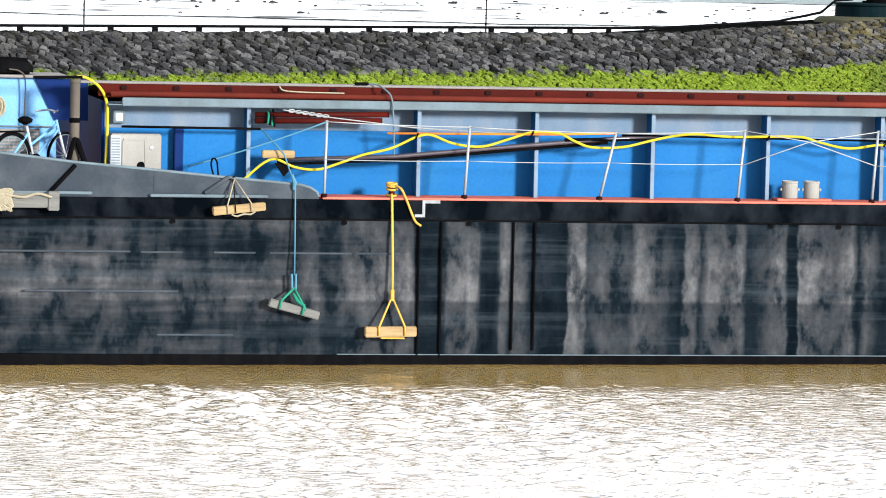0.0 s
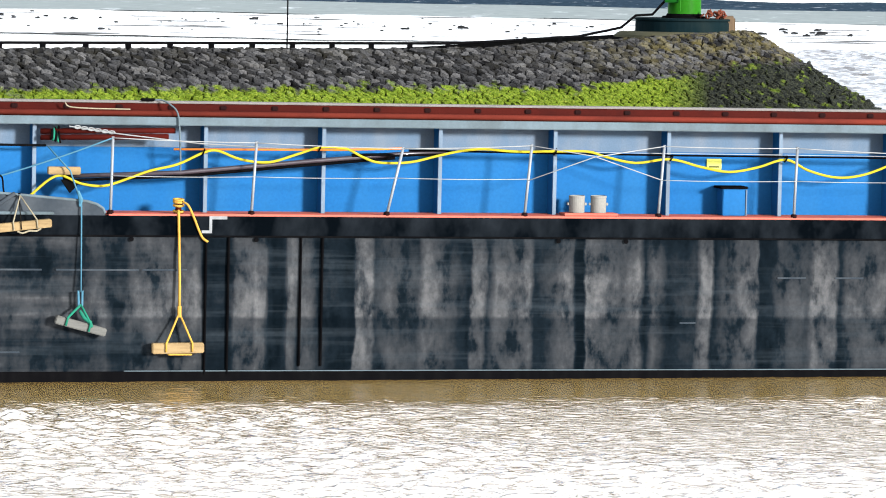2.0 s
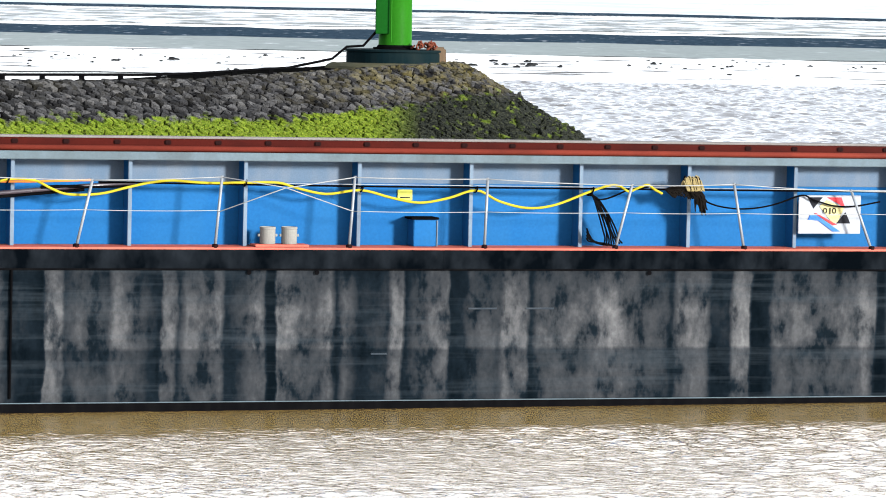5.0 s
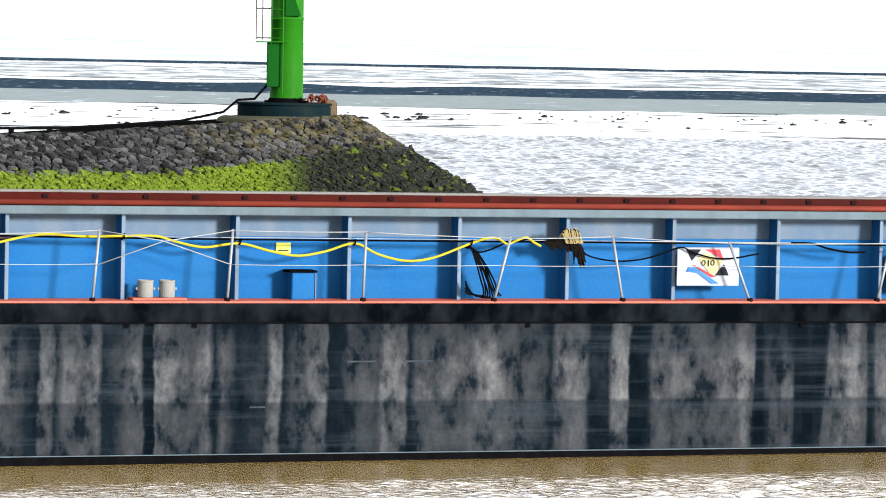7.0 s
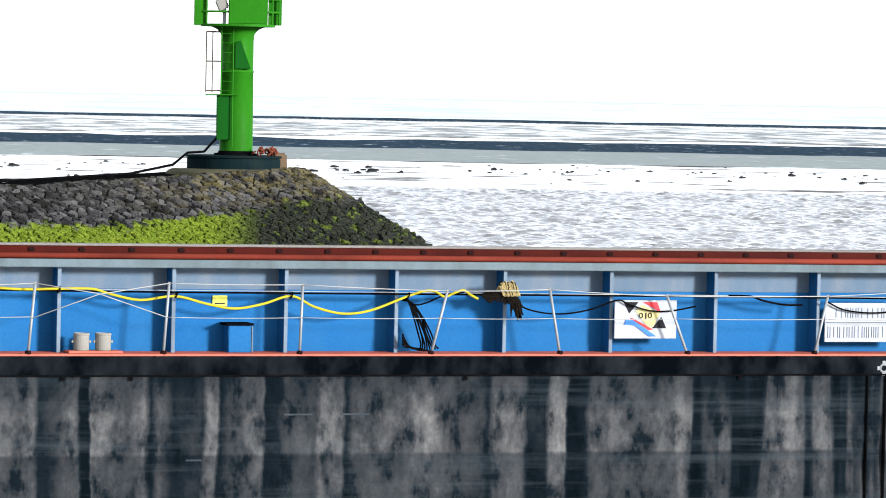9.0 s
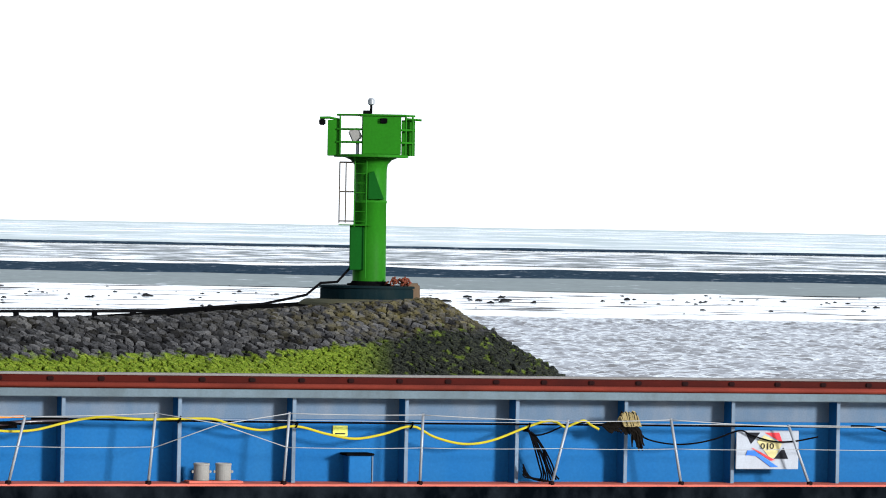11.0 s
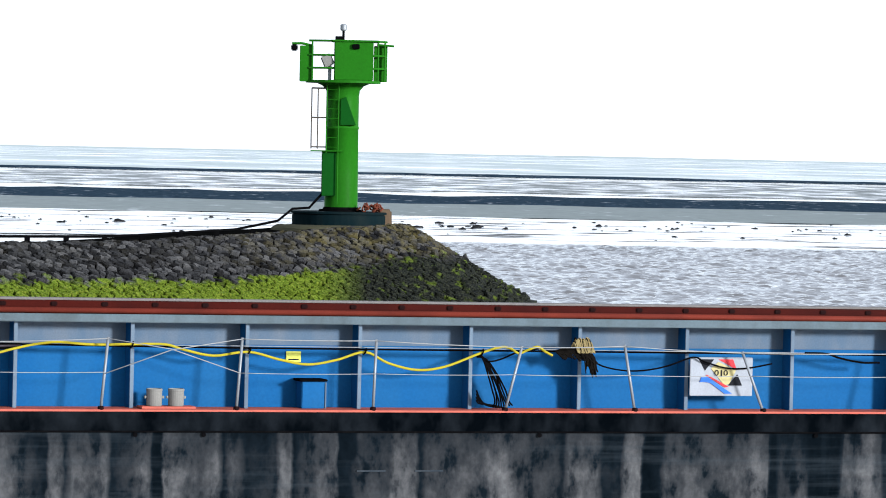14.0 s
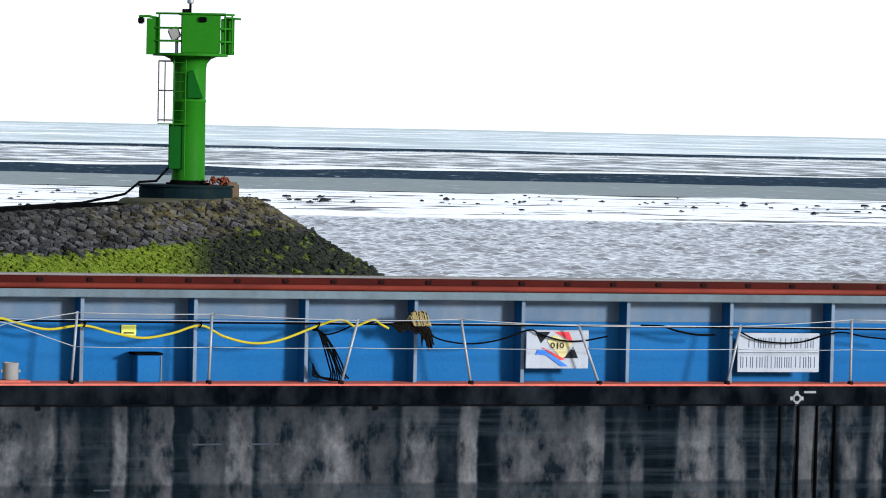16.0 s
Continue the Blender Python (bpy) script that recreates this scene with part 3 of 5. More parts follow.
def stone_cells(rng, u0, u1, v0, v1, su, sv):
    """Irregular fitted cells over a rectangle: (centre, outline) pairs."""
    nu, nv = int((u1 - u0) / su), int((v1 - v0) / sv)
    seeds = [[(u0 + (i + 0.5 + (0.5 if j % 2 else 0) + rng.uniform(-0.38, 0.38)) * su, v0 + (j + 0.5 + rng.uniform(-0.36, 0.36)) * sv) for i in range(nu)] for j in range(nv)]
    for j in range(nv):
        for i in range(nu):
            cx, cy = seeds[j][i]
            poly = [(cx - su, cy - sv), (cx + su, cy - sv), (cx + su, cy + sv), (cx - su, cy + sv)]
            for dj in (-2, -1, 0, 1, 2):
                for di in (-2, -1, 0, 1, 2):
                    if (di or dj) and 0 <= j + dj < nv and 0 <= i + di < nu:
                        ox, oy = seeds[j + dj][i + di]
                        poly = clip_cell(poly, (cx + ox) / 2, (cy + oy) / 2, ox - cx, oy - cy)
            if len(poly) > 2:
                yield (cx, cy), poly


def build_stones():
    rng = random.Random(12)
    verts, faces, singles = [], [], []
    cells = list(stone_cells(rng, -9.0, 40, -0.35, 3.5, 0.16, 0.145))
    for (cx, cy), poly in cells:
        gap = rng.uniform(0.74, 0.86)
        lift = rng.uniform(0.0, 0.06)
        tip = rng.uniform(-0.09, 0.09), rng.uniform(-0.06, 0.1)

        def place(u, v, h):
            l, d = u - 0.8 * v, v
            l = l if l > 0 else l / 3.2
            p = mole_point(l, d)
            if d < 0:
                p.z = crest_height(l)
            return Vector((p.x + ASIDE.x * h * 0.5, p.y + ASIDE.y * h * 0.5, p.z + h))

        rings = []
        for shrink, h in ((gap, -0.11), (gap, -0.02 + lift), (gap * 0.86, 0.014 + lift)):
            rings.append([place(cx + (x - cx) * shrink, cy + (y - cy) * shrink, h + tip[0] * (x - cx) * 3 + tip[1] * (y - cy) * 3) for x, y in poly])
        n = len(poly)
        local = [tuple(p) for r in rings for p in r]
        fs = [tuple(2 * n + k for k in range(n))]
        for r in range(2):
            fs += [(r * n + k, r * n + (k + 1) % n, (r + 1) * n + (k + 1) % n, (r + 1) * n + k) for k in range(n)]
        if 1.5 < cx < 7.0 and 0.0 < cy < 2.6 and len(singles) < 300:
            singles.append((local, fs))
        else:
            o = len(verts)
            verts += local
            faces += [tuple(o + k for k in f) for f in fs]
    me = bpy.data.meshes.new("stone_pitching")
    me.from_pydata(verts, [], faces)
    me.materials.append(STONES)
    bm = bmesh.new()
    bm.from_mesh(me)
    bmesh.ops.recalc_face_normals(bm, faces=bm.faces)
    bm.to_mesh(me)
    bm.free()
    ob = tagged(new("stone_pitching", me), "fitted dark basalt stones", kind="stuff")
    ob.parent = mole
    for local, fs in singles:
        c = sum((Vector(p) for p in local), Vector()) / len(local)
        me = bpy.data.meshes.new("stone")
        me.from_pydata([tuple(Vector(p) - c) for p in local], [], fs)
        me.materials.append(STONE)
        ob = new("stone", me)
        ob.location, ob.parent = c, mole


def crest_rail():
    """A black pipe on short feet along the crest, bent up to the tower's base."""
    rail = thing("crest_pipe", "black pipe on short feet along the breakwater crest", "pipe")
    pts = []
    for k in range(70):
        l = 0.7 + k * 0.6
        p = mole_point(l, -0.25)
        lift = 0.19
        pts.append((p.x, p.y, crest_height(l) + lift))
    pts = [(0.84, 114.95, 4.95), (0.47, 114.6, 4.54), (0.02, 114.2, 4.51), (-0.36, 113.2, 4.20), (-0.7, 112.5, 4.13)] + pts[7:]
    part("pipe", tube(pts, 0.035, 8), BLACK, rail, smooth=True)
    for k in range(0, 70, 2):
        l = 4.3 + k * 0.6
        p = mole_point(l, -0.25)
        z = crest_height(l)
        part("foot", block(p.x - 0.07, p.x + 0.07, p.y - 0.05, p.y + 0.05, z - 0.06, z + 0.18, 0.01), BLACK, rail)


def withy(l, back, h):
    p = HEAD + ALONG * l - ASIDE * back
    z = crest_height(l) - 0.06
    ob = tagged(new("marker_stake"), "thin dark steel stake standing on the breakwater crest", "stake", "stakes on the breakwater")
    ob.location = (p.x, p.y, z)
    part("pole", tube([(0, 0, 0), (0.005, 0, h * 0.5), (0.0, 0, h)], [0.02, 0.018, 0.015], 8), BLACK, ob, smooth=True)
    part("foot", lathe([(0.09, 0), (0.09, 0.03), (0.04, 0.06)], 12), BLACK, ob)


# ---- the green light tower ----
def build_tower():
    tx, ty = HEAD.x, HEAD.y
    zt = 4.45
    plinth = thing("tower_plinth", "round concrete plinth, coloured dark for shade and brown for its sunlit side", "plinth", at=(tx, ty, 3.98))
    part("drum", lathe([(1.30, 0.0), (1.33, 0.06), (1.33, 0.36), (1.30, 0.40), (1.36, 0.41), (1.36, 0.46), (1.33, 0.47)], 48), CONC, plinth)
    # rough brown block paints the sunlit right side of the drum
    bm = bmesh.new()
    block(1.0, 1.38, -0.55, 0.3, 0.02, 0.55, 0.05, bm)
    for p in bm.verts:
        p.co += 0.03 * noise.noise_vector(p.co * 6)
    part("sunlit_corner", bm, CONCB, plinth, "rough brown corner standing for the plinth's sunlit side")
    t = thing("light_tower", "bright green steel harbour light tower with ladder and gallery", "light tower", at=(tx, ty, zt))
    part("foot_flange", lathe([(0.60, 0.0), (0.60, 0.05), (0.50, 0.06), (0.47, 0.12)], 32), BLACK, t)
    part("column", lathe([(0.46, 0.02), (0.455, 0.1), (0.45, 1.0), (0.44, 2.25), (0.455, 2.26), (0.455, 2.31), (0.44, 2.32), (0.44, 3.15), (0.46, 3.3), (0.56, 3.42), (0.74, 3.5)], 40), GREEN, t, smooth=True)
    # cable box in shaded green, and a dark plate for the column's shadow
    part("cable_box", block(-0.55, -0.16, -0.50, -0.1, 0.42, 1.65, 0.02), GREEN_SHADE, t)
    part("dark_plate", slab([(-0.06, 2.36), (0.36, 2.36), (0.08, 3.12), (-0.06, 3.05)], -0.52, -0.2), GREEN_SHADE, t, "dark green plate in the shape of the column's shade")
    part("gallery_floor", lathe([(1.0, 3.5), (1.02, 3.5), (1.02, 3.56), (1.0, 3.57)], 36), GREEN, t)
    # gallery: cabin and side plates, rails between
    part("lamp_cabin", block(-0.26, 0.80, -0.62, 0.55, 3.57, 4.62, 0.02), GREEN, t, "green sheet-steel lamp cabin")
    part("cabin_roof", block(-0.32, 0.95, -0.66, 0.6, 4.62, 4.67, 0.01), GREEN, t)
    part("cabin_lamp", block(0.22, 0.42, -0.70, -0.60, 4.42, 4.56, 0.02), BLACK, t, "small dark lamp")
    part("wing_plate", block(-1.2, -0.83, -0.35, -0.3, 3.52, 4.50, 0.01), GREEN, t)
    part("wing_plate", block(0.82, 1.19, -0.08, -0.03, 3.55, 4.53, 0.01), GREEN, t)
    part("wing_arm", tube([(-0.85, -0.32, 4.50), (-1.15, -0.32, 4.56), (-1.42, -0.32, 4.55)], 0.035, 8), GREEN, t)
    part("floodlight", block(-1.44, -1.26, -0.42, -0.24, 4.35, 4.53, 0.03), BLACK, t, "black floodlight on an arm")
    part("wing_arm", tube([(0.9, -0.18, 4.56), (1.36, -0.18, 4.53)], 0.03, 8), GREEN, t)
    for z in (3.9, 4.25, 4.64):
        part("gallery_rail", tube([(-0.95, -0.36, z), (-0.6, -0.5, z), (-0.2, -0.55, z)], 0.03, 8), GREEN, t)
        part("gallery_rail", tube([(0.80, -0.45, z), (1.0, -0.3, z), (1.17, -0.1, z)], 0.03, 8), GREEN, t)
    for x, y in ((-0.86, -0.40), (0.93, -0.36), (1.12, -0.18)):
        part("gallery_post", tube([(x, y, 3.55), (x, y, 4.66)], 0.025, 8), GREEN, t)
    horn = block(-0.16, 0.14, -0.12, 0.12, -0.17, 0.15, 0.03)
    horn.transform(Matrix.Translation((-0.44, -0.42, 4.12)) @ Matrix.Rotation(radians(-24), 4, "Y"))
    part("lamp_housing", horn, CREAM, t, "tilted pale lamp housing")
    part("housing_bracket", tube([(-0.38, -0.42, 3.57), (-0.38, -0.42, 3.98)], 0.05, 10), GALV, t)
    part("mast", tube([(-0.02, 0, 4.66), (-0.02, 0, 4.95)], 0.035, 8), BLACK, t)
    part("lantern", lathe([(0.06, 4.93), (0.09, 4.96), (0.09, 5.08), (0.05, 5.12)], 14, centre=(-0.02, 0)), GALV, t, "small grey lantern")
    part("mast_box", block(-0.24, 0.0, -0.1, 0.1, 4.67, 4.78, 0.01), BLACK, t)
    # ladder with its cage
    for x in (-0.44, -0.12):
        part("ladder_stile", tube([(x, -0.56, 0.2 if x > -0.2 else 1.6), (x, -0.56, 3.5)], 0.018, 8), GREEN, t)
    for k in range(7):
        part("rung", tube([(-0.44, -0.56, 1.75 + k * 0.26), (-0.12, -0.56, 1.75 + k * 0.26)], 0.007, 6), GREEN, t)
    for z in (1.75, 2.55, 3.35):
        part("cage_hoop", tube([(-0.44, -0.5, z), (-0.85, -0.5, z), (-0.85, -0.1, z), (-0.5, -0.1, z)], 0.022, 6), POSTC, t)
    for x, y in ((-0.85, -0.5), (-0.68, -0.5), (-0.85, -0.1)):
        part("cage_bar", tube([(x, y, 1.7), (x, y, 3.35)], 0.019, 6), POSTC, t)
    part("ladder_step", block(-0.86, 0.02, -0.62, -0.1, 1.63, 1.66, 0.004), GREEN, t)
    # rusty chain and fittings heaped on the plinth
    heap = thing("rusty_chain", "heap of rusty chain on the plinth", "chain", at=(tx + 0.62, ty - 0.6, zt))
    rng = random.Random(3)
    for k in range(16):
        c = Vector((rng.uniform(-0.15, 0.55), rng.uniform(-0.2, 0.2), 0.05 + rng.uniform(0, 0.12)))
        r = Euler((rng.uniform(0, 3), rng.uniform(0, 3), rng.uniform(0, 3))).to_matrix()
        part("link", tube([c + r @ Vector((0.09 * math.cos(a), 0.055 * math.sin(a), 0)) for a in [i * math.pi / 4 for i in range(8)]], 0.025, 6, close=True), RUST, heap)


build_tower()
CREST = paint("lichened_concrete", (0.065, 0.066, 0.045), (0.11, 0.095, 0.045), 0.9, scale=1.5, amount=0.8, relief=0.6)
slab_top = lathe([(1.95, 3.86), (1.9, 3.98), (1.8, 4.05), (1.66, 4.07)], 40, centre=(HEAD.x, HEAD.y))
for v in slab_top.verts:
    v.co += 0.04 * noise.noise_vector(v.co * 2.5)
part("crest_slab", slab_top, CREST, mole, "mossy concrete slab round the tower's plinth")
crest_rail()
withy(12.3, 1.0, 3.3)
withy(24.0, 1.0, 3.3)
build_stones()


def boulders():
    """Loose blocks tipped round the foot of the head."""
    rg = random.Random(17)
    shapes = []
    for v in range(4):
        bm = bmesh.new()
        bmesh.ops.create_icosphere(bm, subdivisions=2, radius=1)
        for p in bm.verts:
            n = p.co.normalized()
            p.co *= 0.75 + 0.45 * noise.noise(n * 1.3 + Vector((v * 5.0, 1, 2)))
        me = bpy.data.meshes.new("boulder")
        bm.to_mesh(me)
        bm.free()
        me.materials.append(STONE)
        shapes.append(me)
    for k in range(46):
        l, d = -rg.uniform(0.1, 2.6), rg.uniform(0.9, 4.2) if k < 30 else rg.uniform(2.3, 4.2)
        p = mole_point(l, d)
        r = rg.uniform(0.1, 0.2) + 0.02 * d
        ob = new("boulder", shapes[k % 4])
        ob.parent = mole
        ob.matrix_local = Matrix.Translation(p) @ Euler((rg.uniform(0, 6), rg.uniform(0, 6), rg.uniform(0, 6))).to_matrix().to_4x4() @ Matrix.Diagonal((r * 1.4, r, r * 0.8, 1))


boulders()


# ---- the barge ----
barge = thing("cargo_barge", "long inland cargo barge, worn black hull and blue hatch coaming", "barge")
DECK, RUB = 2.32, 2.0
S0, S1 = -17.0, 30.0
PITCH, FIRST = 1.743, -6.108


def hull_side():
    """Shell plating, dished a little between its frames."""
    bm = bmesh.new()
    rng = random.Random(21)
    xs = [S0 + k * 0.145 for k in range(int((S1 - S0) / 0.145) + 1)]
    zs = [-0.7, -0.3, 0.0, 0.12] + [0.12 + 0.125 * k for k in range(1, 16)]
    rows = []
    for x in xs:
        row = []
        fade = min(1, max(0.15, (x + 8) / 3))
        for z in zs:
            dish = 0.018 * abs(math.sin(math.pi * (x + 0.2) / 0.58)) * fade
            dent = 0.05 * max(0, noise.noise(Vector((x * 0.9, z * 0.8, 3.1))) - 0.12) + 0.03 * max(0, noise.noise(Vector((x * 2.4, z * 1.2, 9.0))) - 0.15)
            belly = math.sin(math.pi * min(1, max(0, (z + 0.05) / 2.05)))
            bow = 0.02 * max(0, -10 - x) ** 2
            row.append(bm.verts.new((x, (dish + dent * 1.2) * belly + bow, z)))
        rows.append(row)
    for r, s in zip(rows, rows[1:]):
        for k in range(len(zs) - 1):
            bm.faces.new((r[k], s[k], s[k + 1], r[k + 1]))
    return bm


def side_strip(y0, y1, z0, z1, material, name, label="", x0=S0, x1=S1, bevel=0.008):
    return part(name, block(x0, x1, y0, y1, z0, z1, bevel), material, barge, label)


hull = part("hull", hull_side(), HULL, barge, "black shell plating with upright streaks of worn grey and painted dent shading", True)
side_strip(-0.015, 0.10, RUB, DECK - 0.03, STRAKE, "sheer_strake")
side_strip(-0.035, 0.02, RUB - 0.012, RUB + 0.012, BLACK, "strake_seam", bevel=0.004)
side_strip(-0.03, 0.06, 0.05, 0.063, GREY, "bilge_rail", "thin pale rail just over the water", -7.3, S1)
side_strip(-0.022, 0.06, -0.6, 0.05, BLACK, "boot_top", "black boot topping at the waterline", -16.0, S1)
side_strip(-0.02, 0.06, DECK - 0.03, DECK, DECKRED, "deck_edge", "red-painted deck edge", -7.55, S1)
side_strip(0.06, 0.8, DECK - 0.05, DECK - 0.003, DECKRED, "side_deck", "red-painted side deck", -11.0, S1, 0)
side_strip(0.10, 9.5, DECK - 0.10, DECK - 0.05, STRAKE, "main_deck", "", S0, S1, 0)
side_strip(9.4, 9.5, -0.7, DECK - 0.05, STRAKE, "far_side", "", S0, S1, 0)
part("stern_plate", block(S1 - 0.05, S1, 0, 9.5, -0.7, DECK, 0), STRAKE, barge)
part("bow_plate", block(S0, S0 + 0.05, 0.9, 9.5, -0.7, DECK, 0), STRAKE, barge)

part("foredeck", block(-16.9, -10.8, 0.2, 9.3, DECK - 0.06, 2.47, 0.01), DECKRED, barge, "raised red foredeck")
# hatch coaming
C0 = -10.62
side_strip(0.72, 0.76, DECK - 0.02, 3.24, BLUE, "coaming_plate", "bright blue coaming side", C0, S1)
side_strip(0.715, 0.76, 3.24, 3.62, UPPER, "coaming_upper_plate", "faded grey-blue upper coaming", C0, S1)
# bow-facing end in darkened blue, its shade painted in
part("coaming_end", block(C0 - 0.04, C0, 0.74, 8.7, DECK - 0.02, 3.62, 0.004), BLUE_SHADE, barge)
side_strip(8.70, 8.74, DECK - 0.02, 3.3, BLUE, "far_coaming_plate", "", C0, S1)
side_strip(0.27, 0.74, 3.585, 3.60, GREY, "coaming_flange_plate", "", C0, S1, 0.003)
side_strip(0.26, 0.30, 3.575, 3.695, GREY, "coaming_flange", "grey-painted coaming flange", C0 + 0.2, S1, 0.01)
part("hatch_rail", tube([(C0 + 0.05, 0.37, 3.737), (S1, 0.37, 3.737)], 0.045, 12), RAILRED, barge, "red rounded hatch rail", True)
side_strip(0.38, 0.6, 3.69, 3.72, RED, "rail_seat", "", C0, S1, 0.004)
side_strip(0.50, 0.54, 3.70, 3.885, RED, "hatch_skirt", "dark red hatch skirt with bolt heads", C0 - 0.12, S1, 0.006)
side_strip(0.47, 0.86, 3.885, 3.912, CAPGREY, "hatch_cap", "grey hatch edge plate", C0 - 0.4, S1, 0.01)
cover = bmesh.new()
a = [cover.verts.new((x, y, z)) for x in (C0, S1) for y, z in ((0.8, 3.895), (2.5, 3.78), (8.72, 3.35), (8.72, 3.28), (0.8, 3.83))]
for k in range(5):
    cover.faces.new((a[k], a[(k + 1) % 5], a[5 + (k + 1) % 5], a[5 + k]))
part("hatch_cover", cover, CAPGREY, barge, "grey flat hatch covers")
for k in range(-13, 44):
    x = -1.26 + 0.76 * k
    if C0 < x < S1:
        part("cleat", block(x - 0.05, x + 0.05, 0.478, 0.5, 3.795, 3.862, 0.012), BOLT, barge)


def coaming_stay(x):
    """Upright bracket: a web from the coaming and an edge strip."""
    stay = part("stay", slab([(x, 2.31), (x + 0.016, 2.31), (x + 0.016, 3.58), (x, 3.58)], 0.41, 0.722), BLUE, barge)
    part("edge_strip", block(x - 0.004, x + 0.054, 0.395, 0.41, 2.31, 3.585, 0.004), STAYGREY, stay, "grey-blue edge strip")


for k in range(0, 21):
    coaming_stay(FIRST + PITCH * k)
coaming_stay(-8.60)

# pairs of upright fender bars on the shell
for x, z0 in ((-6.13, 0.0), (-5.80, 0.0), (-4.74, 0.12), (-4.42, 0.12), (12.03, 0.0), (12.34, 0.0), (12.66, 0.0), (12.97, 0.0)):
    part("fender_bar", block(x - 0.016, x + 0.016, -0.035, 0.06, z0, RUB, 0.01), BLACK, barge)
# scuppers
for x in (-9.70, -7.22, -5.40, -0.89, 0.14, 5.35, 9.85, 17.0):
    sc = lathe([(0.026, 0.0), (0.034, 0.006), (0.034, 0.012), (0.02, 0.012)], 14)
    part("scupper", sc, BLACK, barge).matrix_local = Matrix.Translation((x, -0.022, 1.955)) @ Matrix.Rotation(radians(90), 4, "X")
# weld seams on the strake and white draught marks
for x in (-8.4, 2.1, 7.36):
    part("weld_seam", block(x - 0.004, x + 0.004, -0.019, 0.0, RUB, DECK - 0.03, 0.001), STRAKE, barge)
part("load_mark", slab([(-6.20, 2.045), (-6.05, 2.045), (-6.05, 2.245), (-5.83, 2.245), (-5.83, 2.29), (-6.09, 2.29), (-6.09, 2.085), (-6.20, 2.085)], -0.024, -0.012), MARK, barge, "white angled draught mark")
ring = tube([(12.30 + 0.06 * math.cos(k * math.pi / 8), -0.02, 2.10 + 0.06 * math.sin(k * math.pi / 8)) for k in range(16)], 0.018, 6, close=True)
for dx, dz in ((0.085, 0), (-0.085, 0), (0, 0.085), (0, -0.085)):
    block(12.3 + dx - 0.03, 12.3 + dx + 0.03, -0.03, -0.01, 2.1 + dz - 0.03, 2.1 + dz + 0.03, 0.004, ring)
part("load_mark", ring, MARK, barge, "white round draught mark")
part("load_mark", block(12.42, 12.63, -0.024, -0.012, 2.18, 2.215, 0.003), MARK, barge)
# pale level scrapes
for x0, x1, z in ((-12.2, -10.3, 1.515), (-10.15, -9.55, 1.51), (-9.1, -8.5, 1.512), (-8.3, -7.1, 1.51), (-7.05, -6.4, 1.512), (-15.0, -12.4, 1.2), (-11.8, -9.6, 0.95), (2.5, 2.95, 1.42), (3.4, 3.85, 1.42), (1.0, 1.25, 0.75), (-9.9, -8.8, 0.33)):
    part("scrape", block(x0, x1, -0.006, 0.03, z - 0.014, z + 0.012, 0.004), BULWARK, barge)

# bulwark at the fore end
TOP = [(-16.9, 3.35), (-14.5, 3.12), (-12.16, 2.90), (-11.12, 2.78), (-10.07, 2.69), (-9.1, 2.60), (-8.28, 2.53), (-7.86, 2.49), (-7.72, 2.45), (-7.63, 2.39), (-7.60, 2.32)]
part("bulwark", slab(TOP + [(-7.60, 2.27), (-16.9, 2.27)], 0.0, 0.02), BULWARK, barge, "dark grey raised bulwark plate")
part("bulwark_cap", tube([(x, 0.01, z) for x, z in TOP], 0.021, 8), GREY, barge, "rounded grey bulwark capping", True)
part("bulwark_strake", block(-16.9, -10.86, -0.06, 0.02, 2.325, 2.365, 0.012), GREY, barge)
part("bulwark_strake", block(-10.04, -8.34, -0.06, 0.02, 2.30, 2.34, 0.012), GREY, barge)
for x in (-11.35, -9.15):
    br = tube([(x + 0.25, -0.02, 2.74 if x < -10 else 2.6), (x - 0.1, -0.03, 2.36)], 0.03, 8)
    part("bulwark_brace", br, BLACK if x < -10 else BULWARK, barge)
part("weld_seam", block(-9.98, -9.965, -0.006, 0.0, 2.35, 2.66, 0.001), BULWARK, barge)

# guard rail
POSTS = [(-7.52, -7.50, 3.42), (-5.47, -5.41, 3.37), (-3.47, -3.24, 3.31), (-1.40, -1.31, 3.37), (0.64, 0.71, 3.38), (2.74, 2.77, 3.37), (4.81, 5.06, 3.29), (6.89, 6.70, 3.32), (8.99, 8.62, 3.23), (11.13, 11.34, 3.24), (13.24, 13.24, 3.35), (15.3, 15.35, 3.35), (17.4, 17.4, 3.35)]
for xb, xt, zt in POSTS:
    st = part("stanchion", tube([(xb, 0.03, DECK - 0.01), (xt, 0.03, zt)], 0.021, 10), GALV, barge, "galvanised rail stanchion", True)
    part("socket", lathe([(0.05, DECK - 0.012), (0.045, DECK + 0.04), (0.03, DECK + 0.05)], 10, centre=(xb, 0.03)), BOLT, st)


def wire(points, r=0.008, name="guard_wire", mat=None, label=""):
    part(name, tube(points, r, 6), mat or WIRE, barge, label, True)


def sag(a, b, drop, n=8):
    a, b = Vector(a), Vector(b)
    return [a.lerp(b, k / n) - Vector((0, 0, 4 * drop * (k / n) * (1 - k / n))) for k in range(n + 1)]


def at_height(post, z):
    xb, xt, zt = post
    f = (z - DECK) / (zt - DECK)
    return (xb + (xt - xb) * f, 0.01, z)


